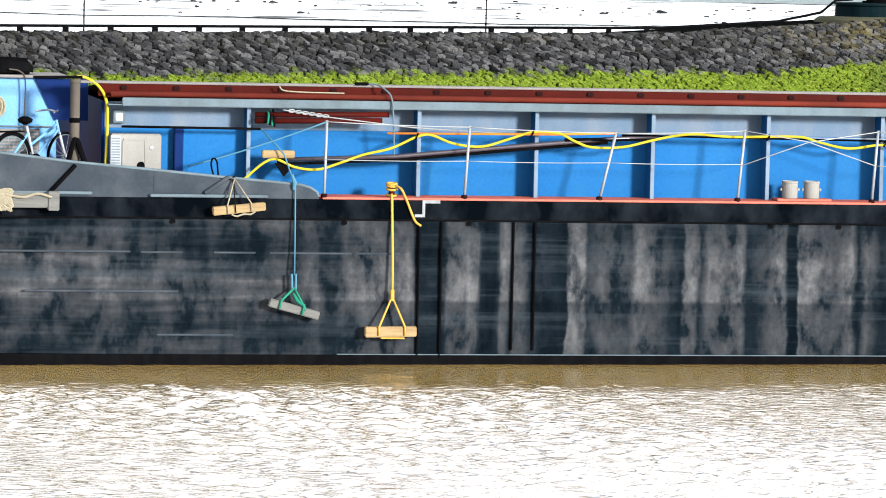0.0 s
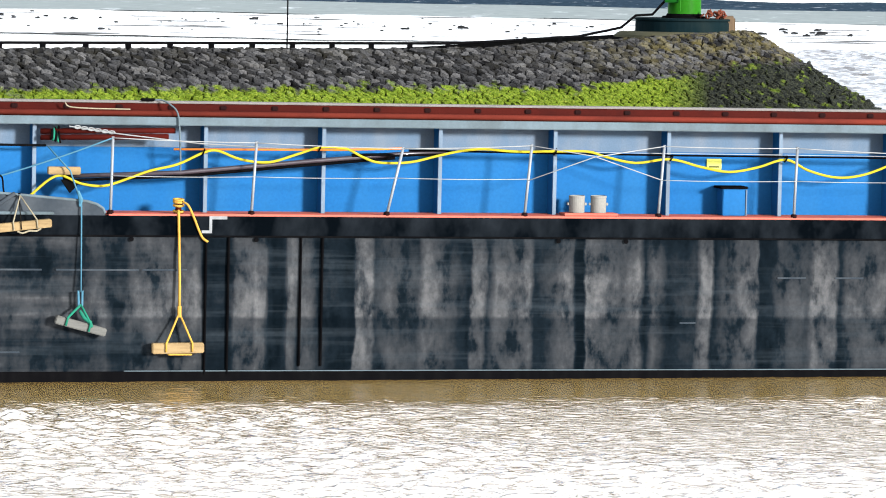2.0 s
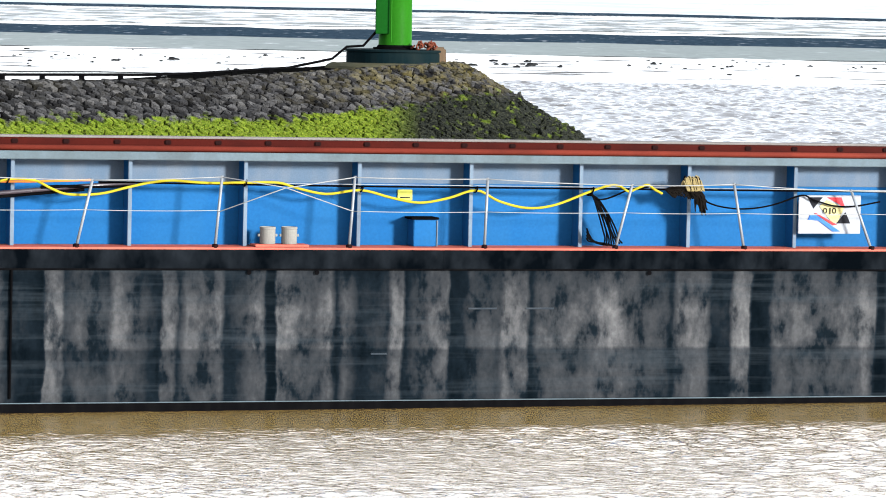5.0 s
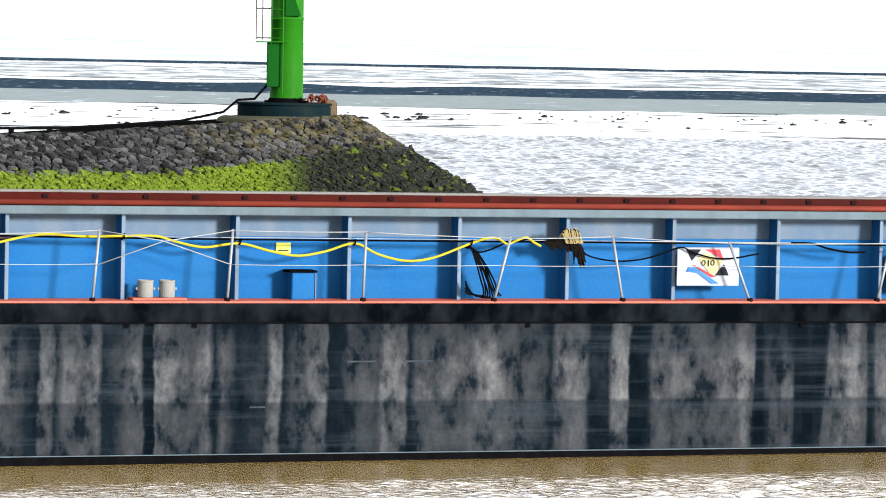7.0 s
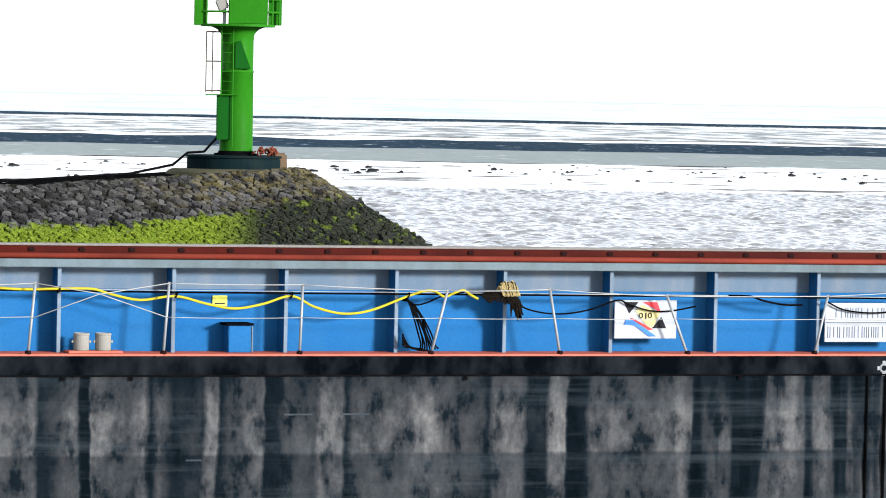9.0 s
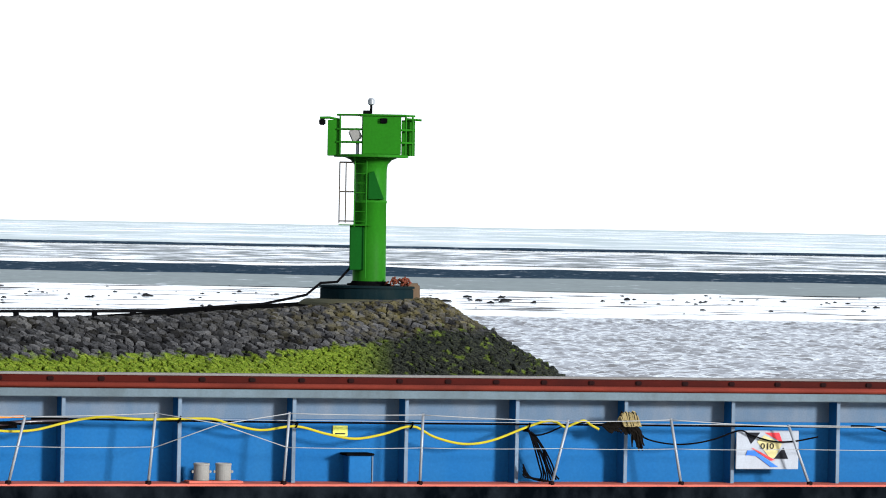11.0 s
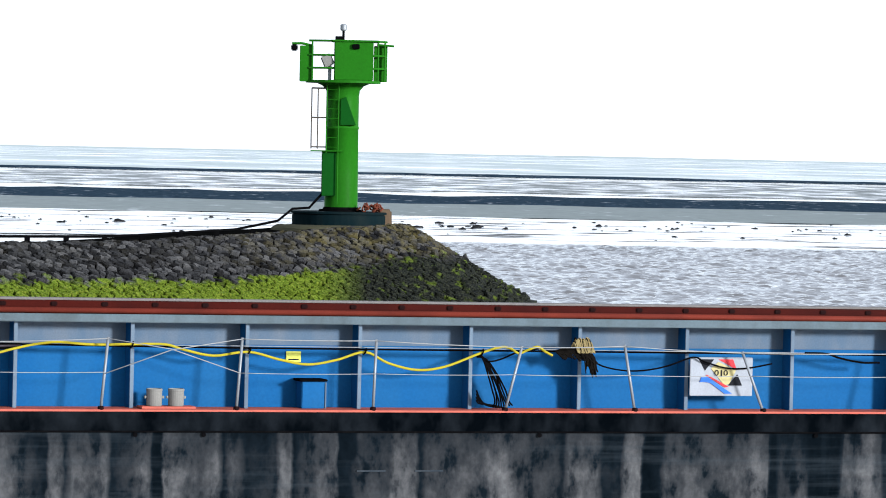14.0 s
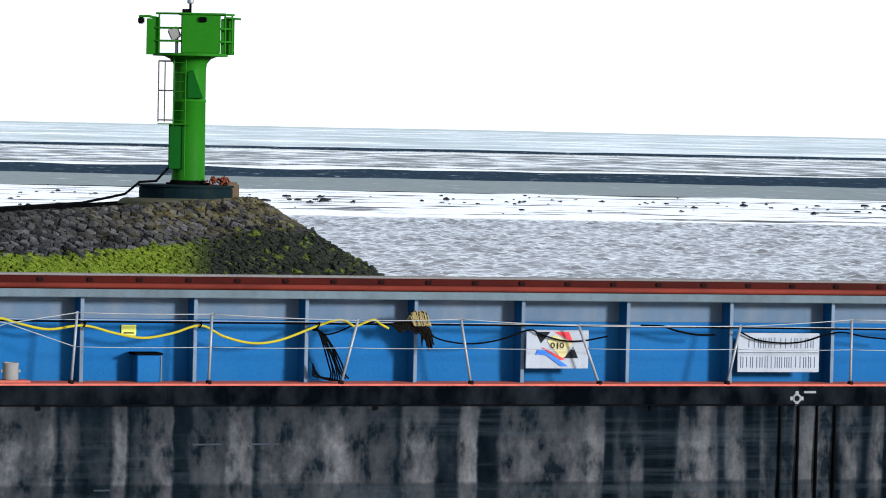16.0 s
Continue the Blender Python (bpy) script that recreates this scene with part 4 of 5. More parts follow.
for p, q in zip(POSTS, POSTS[1:]):
    crossed = p[0] == -1.40
    if crossed:
        wire([at_height(p, p[2] - 0.02), (-0.35, 0.06, 3.20), at_height(q, 2.86)])
        wire([at_height(p, 2.84), (-0.35, 0.05, 3.19), at_height(q, q[2] - 0.02)])
    else:
        wire(sag(at_height(p, p[2] - 0.02), at_height(q, q[2] - 0.02), 0.012))
        wire(sag(at_height(p, 2.86), at_height(q, 2.86), 0.012), 0.006)
# blue rope from the first stanchion down to the bulwark
wire(sag((-7.50, 0.03, 3.40), (-9.45, 0.3, 2.72), 0.03), 0.012, "lashing_rope", ROPEB, "light blue rope")
# thin dark hand rail along the coaming, held off by the stays
wire([(-3.1, 0.27, 3.25), (-0.5, 0.27, 3.225), (0.9, 0.27, 3.215), (6.3, 0.27, 3.20), (10.0, 0.27, 3.19), (18.0, 0.27, 3.14)], 0.016, "hand_rail", BLACK, "black hand rail")
wire([(-3.1, 0.25, 3.275), (-0.5, 0.25, 3.25), (6.3, 0.25, 3.225), (18.0, 0.25, 3.165)], 0.007)
wire([(C0 + 0.2, 0.30, 3.28), (-8.42, 0.30, 3.27)], 0.02, "hand_rail", BLACK)

# ---- things aboard ----
aboard = []


def aboard_thing(name, label, category, x, y, z, group="", turn=0):
    ob = thing(name, label, category, group)
    aboard.append((ob, pose(x, y, z, 0, 0, turn)))
    return ob


def rel(points, x, y, z):
    return [(p[0] - x, p[1] - y, p[2] - z) for p in points]


# pipes and poles lashed along the stays
def lashed(name, label, category, points, r, mat):
    x, y, z = points[0]
    ob = aboard_thing(name, label, category, x, y, z)
    part("shaft", tube(rel(points, x, y, z), r, 10), mat, ob, smooth=True)
    return ob


d = lashed("boarding_spar", "long dark spar lashed along the coaming stays", "spar", [(-8.15, 0.29, 2.83), (-6.43, 0.29, 2.90), (-4.77, 0.29, 3.06), (-3.3, 0.29, 3.19), (-2.55, 0.29, 3.235)], 0.033, DARKPIPE)
part("lashing", tube([(4.2, -0.01, 0.335), (5.6, 0.0, 0.375)], 0.03, 8), BLACK, d, "black lashed cover")
part("wedge", slab([(-0.05, -0.05), (0.25, -0.05), (0.08, -0.24)], -0.02, 0.06), BLACK, d)
# thin black rod stands for the shade along the spar's underside
part("shaded_underside", tube([(0.1, 0.02, -0.055), (1.72, 0.02, 0.015), (3.38, 0.02, 0.175), (4.85, 0.02, 0.305)], 0.022, 8), BLACK, d)
part("end_cap", tube([(-0.02, 0, -0.005), (0.12, 0, 0.0)], 0.045, 10), BLACK, d)
lashed("boat_hook", "orange wooden boat hook pole on the stays", "boat hook", [(-6.58, 0.24, 3.235), (-4.1, 0.24, 3.25), (-3.2, 0.24, 3.28)], 0.017, ORANGE)
lashed("red_pipe", "dark red steel pipe stowed under the flange", "pipe", [(-8.5, 0.33, 3.47), (-6.55, 0.33, 3.50)], 0.042, RED)
lashed("red_pipe", "dark red steel pipe stowed under the flange", "pipe", [(-8.5, 0.31, 3.385), (-6.65, 0.31, 3.412)], 0.042, RED)
ob = aboard_thing("lashing_strap", "green lashing round stowed pipes", "strap", -8.25, 0.27, 3.4)
for k in range(5):
    part("turn", tube([(0.03 * k - 0.1 + 0.01 * math.sin(a), 0.03 + 0.07 * math.cos(a), 0.03 + (0.07 + 0.012 * k) * math.sin(a + 0.5 * k)) for a in [i * math.pi / 5 for i in range(10)]], 0.014, 6, close=True), ROPEG if k % 2 else BLACK, ob)
ob = aboard_thing("turnbuckle_chain", "slack wire with turnbuckle below the flange", "wire", -8.1, 0.25, 3.55)
part("wire", tube([(0, 0, 0), (0.7, 0, -0.1), (1.9, 0, -0.23), (3.3, 0, -0.3)], 0.009, 6), WIRE, ob)
for k in range(6):
    part("link", tube([(0.12 + 0.1 * k + 0.045 * math.cos(a), 0.012 * (k % 2), -0.012 - 0.014 * k + 0.02 * math.sin(a)) for a in [i * math.pi / 4 for i in range(8)]], 0.010, 6, close=True), WIRE, ob)
ob = aboard_thing("hanging_cable", "grey cable looped over the hatch edge", "cable", -6.75, 0.4, 3.905)
part("loop", tube(smooth_line(rel([(-6.95, 0.5, 3.955), (-6.75, 0.42, 3.97), (-6.62, 0.3, 3.9), (-6.53, 0.24, 3.78), (-6.50, 0.22, 3.5), (-6.48, 0.24, 3.1), (-6.47, 0.3, 2.9)], -6.75, 0.4, 3.94)), 0.013, 6), GREY, ob, smooth=True)
part("clamp", block(-0.28, -0.08, 0.02, 0.14, 0.01, 0.05, 0.01), BLACK, ob)
ob = aboard_thing("rope_end", "yellow rope end lying on the hatch rail", "rope", -8.1, 0.35, 3.785)
part("strand", tube(smooth_line([(-0.05, 0, 0.1), (0.02, 0, 0.04), (0.3, 0.0, 0.02), (0.6, 0.02, 0.015), (0.9, 0.02, 0.012)]), 0.011, 6), ROPEW, ob, smooth=True)
ob = aboard_thing("wood_chock", "pale timber block wedged by the spar", "timber block", -8.35, 0.24, 2.86)
part("block", block(-0.05, 0.42, -0.05, 0.06, 0, 0.11, 0.012), TIMBER, ob)

HOSE_A = [(-8.72, 2.5), (-8.62, 2.58), (-8.37, 2.79), (-8.19, 2.84), (-7.92, 2.73), (-7.59, 2.70), (-7.26, 2.80), (-6.93, 2.92), (-6.52, 3.02), (-6.15, 3.19), (-5.94, 3.22), (-5.61, 3.10), (-5.19, 3.06), (-4.77, 3.18), (-4.44, 3.28), (-4.06, 3.27), (-3.8, 3.15), (-3.55, 3.07), (-3.09, 3.08), (-2.66, 3.18), (-2.33, 3.25), (-1.99, 3.28), (-1.47, 3.25), (-0.88, 3.26), (-0.40, 3.26), (-0.14, 3.19), (0.33, 3.10), (0.86, 3.16), (1.34, 3.05), (1.78, 2.98), (2.22, 3.05), (2.66, 3.17), (3.02, 3.01), (3.47, 2.91), (3.91, 2.96), (4.45, 3.16), (4.78, 3.26), (4.95, 3.24), (5.08, 3.17), (5.22, 3.22), (5.38, 3.27), (5.5, 3.2), (5.62, 3.14)]
ob = aboard_thing("yellow_hose", "long yellow hose draped in loops along the hand rail", "hose", -8.7, 0.25, 2.5)
part("hose", tube(smooth_line(rel([(x, 0.235, z) for x, z in HOSE_A], -8.7, 0.25, 2.5), 5), 0.019, 8), YELLOW, ob, smooth=True)
for x, z in ((-6.15, 3.20), (-4.44, 3.27), (-0.9, 3.25), (0.88, 3.18), (2.66, 3.18), (4.5, 3.18)):
    part("tie", tube([(x + 8.7 + 0.02 * math.cos(a), -0.01 + 0.045 * math.sin(a), z - 2.5 + 0.045 * math.cos(a)) for a in [i * math.pi / 4 for i in range(8)]], 0.011, 6, close=True), BLACK, ob)
ob = aboard_thing("yellow_hose", "yellow hose rising over the fore end of the coaming", "hose", -10.6, 0.45, 2.6)
part("hose", tube(smooth_line(rel([(-11.05, 0.5, 3.98), (-10.9, 0.5, 3.95), (-10.72, 0.48, 3.82), (-10.62, 0.46, 3.6), (-10.61, 0.44, 3.2), (-10.63, 0.44, 2.62)], -10.6, 0.45, 2.6), 6), 0.022, 8), YELLOW, ob, smooth=True)


def black_cable(name, label, pts, r=0.014):
    x, z = pts[0]
    ob = aboard_thing(name, label, "cable", x, 0.24, z)
    part("cable", tube(smooth_line([(p - x, 0, q - z) for p, q in pts]), r, 6), BLACK, ob, smooth=True)
    return ob


black_cable("drooping_cable", "thin black cable drooping from the hand rail", [(4.45, 3.17), (4.6, 3.05), (4.8, 3.08), (5.1, 3.2), (5.4, 3.24)])
black_cable("drooping_cable", "thin black cable drooping from the hand rail", [(6.2, 3.1), (6.45, 2.98), (6.8, 2.92), (7.15, 2.93), (7.5, 3.0), (7.9, 3.13), (8.1, 3.06), (8.45, 2.97), (8.8, 2.97), (9.2, 3.04)])
black_cable("drooping_cable", "thin black cable drooping from the hand rail", [(9.75, 3.21), (10.1, 3.2), (10.35, 3.13), (10.7, 3.07), (11.0, 3.07)], 0.018)
black_cable("drooping_cable", "thin black cable drooping before a white board", [(11.42, 3.12), (11.7, 3.0), (12.1, 2.95), (12.5, 2.97), (12.9, 3.08), (13.2, 3.12), (13.6, 3.05), (14.2, 3.0)])
# coil of black cable hanging beside a stay
ob = aboard_thing("cable_coil", "black cable hung in long loops down to the deck", "cable coil", 4.42, 0.3, 2.33)
rng = random.Random(31)
for k in range(8):
    q = 0.022 * k
    y = -0.06 + 0.011 * k
    part("loop", tube(smooth_line([(0.02, y, 0.84 - q * 0.4), (0.10 + q * 0.5, y, 0.74), (0.20 + q + rng.uniform(-0.02, 0.02), y, 0.52), (0.27 + q * 1.3 + rng.uniform(-0.02, 0.02), y, 0.28), (0.30 + q * 1.6, y, 0.12), (0.27 + q * 2.2, y, 0.02 + 0.004 * k)], 5), 0.013, 6), BLACK, ob, smooth=True)
for k in range(4):
    part("loop", tube(smooth_line([(0.01, -0.04, 0.28 - 0.05 * k), (0.06, -0.04, 0.17 - 0.03 * k), (0.16 + 0.03 * k, -0.04, 0.06), (0.36 + 0.03 * k, -0.04, 0.02)], 5), 0.013, 6), BLACK, ob, smooth=True)
# frayed mop of rope over the rail
ob = aboard_thing("rope_bundle", "frayed bundle of yellow and dark rope on the hand rail", "rope bundle", 6.08, 0.22, 3.22)
for k in range(70):
    x = rng.uniform(-0.14, 0.14)
    l = rng.uniform(0.08, 0.2)
    part("strand", tube(smooth_line([(x - 0.03, 0.06, -0.02), (x, rng.uniform(-0.03, 0), 0.1 + rng.uniform(0, 0.1)), (x + 0.03, -0.04, 0.06), (x + 0.06, -0.06, -l * 0.2)], 3), 0.012, 5), FIBRE if rng.random() < 0.6 else FIBRED, ob)
for k in range(46):
    x = rng.uniform(0.08, 0.22)
    part("strand", tube(smooth_line([(x - 0.12, -0.02, 0.0), (x - 0.05 + rng.uniform(-0.03, 0.03), -0.05 + rng.uniform(-0.03, 0.03), -0.1), (x + rng.uniform(-0.06, 0.06), -0.03 + rng.uniform(-0.04, 0.04), rng.uniform(-0.42, -0.16))], 3), 0.01, 5), FIBRED, ob)
for k in range(44):
    x = rng.uniform(-0.42, 0.0)
    part("strand", tube([(x, 0.0, -0.02), (x + 0.1, -0.03, rng.uniform(-0.16, 0.04)), (x + 0.2, 0, 0.0)], 0.014, 5), FIBRED, ob)


# paint tins on a red board
ob = aboard_thing("deck_board", "low red-painted timber board on the side deck", "board", -0.4, 0.3, DECK)
part("board", block(-0.36, 0.46, -0.16, 0.16, 0, 0.035, 0.006), DECKRED, ob)
tin = aboard_thing("paint_tin", "pale grey metal tin with side lugs on a board", "tin", -0.535, 0.3, DECK + 0.035, "tins on the board")
part("body", lathe([(0.108, 0), (0.115, 0.008), (0.115, 0.22), (0.12, 0.226), (0.12, 0.25), (0.112, 0.256), (0.105, 0.24)], 24), CREAM, tin, smooth=False)
for sgn in (-1, 1):
    part("lug", block(sgn * 0.13 - 0.018, sgn * 0.13 + 0.018, -0.02, 0.02, 0.11, 0.15, 0.006), CREAM, tin)
second = copy_thing(tin, Matrix.Identity(4))
aboard.append((second, Matrix.Translation((-0.205, 0.3, DECK + 0.035))))

# blue deck box
ob = aboard_thing("deck_box", "blue steel deck box with a dark lid", "deck box", 1.93, 0.5, DECK)
part("body", block(-0.19, 0.17, -0.12, 0.2, 0, 0.40, 0.01), BLUE, ob)
part("lid", block(-0.24, 0.2, -0.15, 0.21, 0.40, 0.435, 0.01), BLACK, ob, "dark worn lid")
part("edge_angle", block(0.165, 0.185, -0.135, -0.115, 0, 0.39, 0.004), STAYGREY, ob)
# yellow tag plate on the coaming
ob = aboard_thing("tag_plate", "small yellow instruction plate on the blue coaming", "plate", 1.69, 0.70, 2.99)
part("plate", block(-0.115, 0.115, -0.005, 0.012, 0, 0.16, 0.004), TAG, ob)
part("bar", block(-0.08, 0.08, -0.009, -0.004, 0.03, 0.05, 0.001), INK, ob)


# white board with coloured shapes
def sign_board():
    ob = aboard_thing("emblem_board", "white board with black, red, yellow and blue shapes", "sign", 7.88, 0.30, 2.54)
    part("panel", block(0, 1.03, 0, 0.02, 0, 0.59, 0.006), WHITE, ob)
    shapes = [([(0.14, 0.56), (0.39, 0.56), (0.24, 0.385)], INK), ([(0.46, 0.56), (0.70, 0.56), (0.765, 0.40)], PINK),
              ([(0.34, 0.42), (0.46, 0.52), (0.75, 0.39), (0.64, 0.18), (0.56, 0.165)], SIGNY), ([(0.625, 0.16), (0.855, 0.16), (0.775, 0.33)], INK),
              ([(0.25, 0.32), (0.29, 0.315), (0.64, 0.14), (0.57, 0.13)], PINK),
              ([(0.155, 0.21), (0.185, 0.285), (0.29, 0.285), (0.69, 0.035), (0.57, 0.035), (0.33, 0.2), (0.21, 0.215)], SIGNB)]
    for k, (outline, mat) in enumerate(shapes):
        part("shape", slab(outline, -0.006 - 0.002 * k, 0.004), mat, ob)
    for x in (0.43, 0.58):
        part("mark", tube([(x + 0.028 * math.cos(a), -0.02, 0.355 + 0.038 * math.sin(a)) for a in [i * math.pi / 6 for i in range(12)]], 0.007, 6, close=True), INK, ob)
    part("mark", block(0.50, 0.52, -0.026, -0.018, 0.3, 0.4, 0.004), INK, ob)


def number_board():
    ob = aboard_thing("number_board", "white board with two rows of grey characters, weathered", "sign", 11.42, 0.30, 2.49)
    part("panel", block(0, 1.40, 0, 0.02, 0, 0.61, 0.006), WHITE, ob)
    part("divider", block(0.02, 1.38, -0.005, 0.003, 0.30, 0.31, 0.001), GREY, ob)
    rg = random.Random(5)
    for x0, n, step, z, h in ((0.16, 13, 0.09, 0.37, 0.17), (0.05, 16, 0.083, 0.06, 0.19)):
        for k in range(n):
            x = x0 + k * step + rg.uniform(-0.006, 0.006)
            for dx in ((0.0, 0.038) if rg.random() < 0.65 else (0.02,)):
                part("bar", block(x + dx, x + dx + 0.013, -0.007, 0.002, z + rg.uniform(0, 0.012), z + h - rg.uniform(0, 0.012), 0.003), LETTER, ob)


sign_board()
number_board()


# ---- fenders hung over the side ----
def fender(name, label, centre, length, height, tilt, mat):
    ob = aboard_thing(name, label, "fender", centre[0], centre[1], centre[2], "timber fenders over the side")
    rot = Matrix.Rotation(radians(tilt), 4, "Y")
    bm = block(-length / 2, length / 2, -0.07, 0.07, -height / 2, height / 2, 0.012)
    for v in bm.verts:
        v.co += 0.006 * noise.noise_vector(v.co * 7)
    bm.transform(rot)
    part("beam", bm, mat, ob)
    return ob, rot


def sling(ob, rot, ends, apex, r, mat, side=-0.085):
    for x in ends:
        foot = rot @ Vector((x, side, -0.05))
        over = rot @ Vector((x, side, 0.07))
        part("sling", tube([foot, over, apex], r, 7), mat, ob, smooth=True)


ob, rot = fender("timber_fender", "pale timber beam fender on a yellow rope", (-6.54, -0.12, 0.40), 0.75, 0.15, -1, TIMBER)
sling(ob, rot, (-0.18, 0.2), Vector((0.02, 0.02, 0.50)), 0.015, ROPEY)
part("hanger", tube([(0.02, 0.02, 0.48), (0.02, 0.04, 1.0), (0.0, 0.09, 1.9), (0.0, 0.13, 1.97)], 0.019, 8), ROPEY, ob, "yellow rope", True)
part("splice", tube([(0.02, 0.015, 0.44), (0.02, 0.02, 0.60)], 0.03, 8), ROPEY, ob)
part("under_strap", block(-0.15, 0.2, -0.09, 0.075, -0.1, -0.08, 0.006), ROPEY, ob)
ob, rot = fender("timber_fender", "grey weathered timber fender on green and blue ropes", (-7.95, -0.12, 0.72), 0.75, 0.12, 15, TIMBERG)
sling(ob, rot, (-0.22, 0.12), Vector((0.0, 0.0, 0.30)), 0.018, ROPEG)
part("knot", tube([(-0.02, -0.03, 0.22), (0.04, -0.04, 0.12), (0.13, -0.06, 0.05), (0.15, -0.08, -0.02)], [0.022, 0.03, 0.03, 0.022], 8), ROPEG, ob, smooth=True)
part("eye", tube([(-0.03, 0, 0.28), (-0.04, 0, 0.5), (0.02, 0, 0.5), (0.02, 0, 0.28)], 0.017, 7), ROPEB, ob)
part("hanger", tube([(0, 0.0, 0.48), (0.0, 0.04, 1.2), (0.0, 0.08, 1.75), (-0.03, 0.11, 1.85)], 0.011, 8), ROPEB, ob, "blue rope", True)
part("hanger_top", tube([(-0.03, 0.11, 1.83), (-0.15, 0.2, 2.2), (-0.45, 0.38, 2.54)], 0.012, 8), ROPEB, ob, "", True)
part("knot", tube([(-0.02, 0.09, 1.7), (-0.01, 0.08, 1.8), (-0.05, 0.1, 1.92)], [0.02, 0.035, 0.02], 8), ROPEB, ob)
ob, rot = fender("timber_fender", "short pale timber fender at the bulwark on old rope", (-8.77, -0.12, 2.15), 0.76, 0.12, -6, TIMBER)
sling(ob, rot, (-0.17, 0.17), Vector((-0.06, 0.08, 0.42)), 0.011, ROPEW)
sling(ob, rot, (-0.06,), Vector((-0.08, 0.08, 0.42)), 0.008, FIBRED)
part("under_rope", tube(smooth_line([rot @ Vector(p) for p in ((-0.12, -0.06, -0.07), (-0.05, -0.07, -0.1), (0.05, -0.07, -0.08), (0.15, -0.07, -0.09), (0.22, -0.06, -0.06))]), 0.013, 6), ROPEW, ob)
ob, rot = fender("timber_fender", "dark grey timber fender lashed at the bow bulwark", (-12.0, -0.12, 2.24), 1.3, 0.2, 0, TIMBERG)
part("end_band", block(0.5, 0.66, -0.09, 0.09, -0.14, 0.13, 0.012), TIMBERG, ob)
for k in range(16):
    part("rope_mass", tube(smooth_line([(rng.uniform(-0.45, 0.0), -0.09, rng.uniform(-0.15, 0.15)) for i in range(5)], 4), 0.022, 6), ROPEW, ob)
part("lashing", tube(smooth_line([(-0.1, -0.1, 0.08), (0.15, -0.11, 0.05), (0.35, -0.1, 0.1), (0.55, -0.1, 0.05)]), 0.018, 6), ROPEW, ob)

# bollard with turns of yellow rope
ob = aboard_thing("bollard", "small red bollard wrapped with yellow rope", "bollard", -6.52, 0.12, DECK)
part("post", lathe([(0.06, 0), (0.06, 0.02), (0.045, 0.03), (0.045, 0.15), (0.065, 0.165), (0.065, 0.19), (0.05, 0.2)], 18), RED, ob)
for z in (0.03, 0.115, 0.165, 0.195):
    part("turn", tube([(0.068 * math.cos(a), 0.068 * math.sin(a), z + 0.008 * math.sin(a)) for a in [i * math.pi / 8 for i in range(16)]], 0.018, 6, close=True), ROPEY, ob)
part("loose_end", tube(smooth_line([(0.05, -0.06, 0.17), (0.12, -0.14, 0.12), (0.2, -0.16, -0.05), (0.27, -0.16, -0.22), (0.33, -0.16, -0.34), (0.41, -0.16, -0.40)]), 0.018, 8), ROPEY, ob, "loose yellow rope end", True)

# ---- fore end: gear on the deck ----
ob = aboard_thing("mooring_post", "tall rusty-grey round post on the foredeck", "post", -11.08, 0.4, 2.47)
part("post", lathe([(0.13, 0), (0.11, 0.03), (0.07, 0.05), (0.07, 1.41), (0.08, 1.43), (0.08, 1.47)], 20), POSTC, ob)
part("band", lathe([(0.074, 0.85), (0.078, 0.86), (0.078, 0.91), (0.074, 0.92)], 20), BLACK, ob)
part("cross_arm", tube([(-0.6, 0, 1.49), (0.1, 0, 1.50)], 0.022, 8), BLACK, ob)
part("lashing", tube(smooth_line([(-0.1, -0.1, 0.3), (0.0, -0.12, 0.62), (0.1, -0.1, 0.4), (0.22, -0.1, 0.12)]), 0.04, 6), BLACK, ob)

ob = aboard_thing("air_conditioner", "cream outdoor air-conditioner unit beside the coaming", "air conditioner", -10.2, 0.5, 2.62)
part("casing", block(-0.36, 0.36, -0.16, 0.14, 0, 0.55, 0.015), CREAM, ob)
part("side_panel", block(-0.37, -0.22, -0.168, -0.15, 0.02, 0.53, 0.006), GALV, ob, "grey slotted end panel")
for k in range(12):
    part("slot", block(-0.355, -0.235, -0.172, -0.165, 0.05 + 0.039 * k, 0.065 + 0.039 * k, 0.001), GREY, ob)
part("grille", block(-0.2, 0.14, -0.168, -0.155, 0.06, 0.48, 0.02), CREAM, ob)
part("hub", lathe([(0.06, 0), (0.055, 0.012), (0.02, 0.016)], 18), BLACK, ob).matrix_local = Matrix.Translation((0.07, -0.165, 0.1)) @ Matrix.Rotation(radians(90), 4, "X")
part("dial", lathe([(0.03, 0), (0.025, 0.01)], 12), GALV, ob).matrix_local = Matrix.Translation((0.22, -0.16, 0.36)) @ Matrix.Rotation(radians(90), 4, "X")
part("stand", block(-0.34, 0.34, -0.14, 0.12, -0.31, -0.01, 0.01), BLUE_SHADE, ob)
ob = aboard_thing("deck_lamp", "small white bulkhead lamp in a grey frame", "lamp", -10.42, 0.66, 3.33)
part("frame", block(-0.09, 0.09, -0.04, 0.06, -0.02, 0.16, 0.01), GREY, ob)
part("glass", block(-0.055, 0.055, -0.05, -0.035, 0.01, 0.13, 0.008), WHITE, ob)
ob = aboard_thing("spray_screen", "blue steel locker against the coaming", "locker", -9.0, 0.62, DECK)
part("door", block(-0.5, 0.45, -0.02, 0.09, 0, 0.92, 0.01), BLUE, ob)
# narrow dark strip stands for the unlit gap beside the locker
part("side", block(-0.62, -0.5, -0.03, 0.09, 0, 0.93, 0.01), BLUE_SHADE, ob)


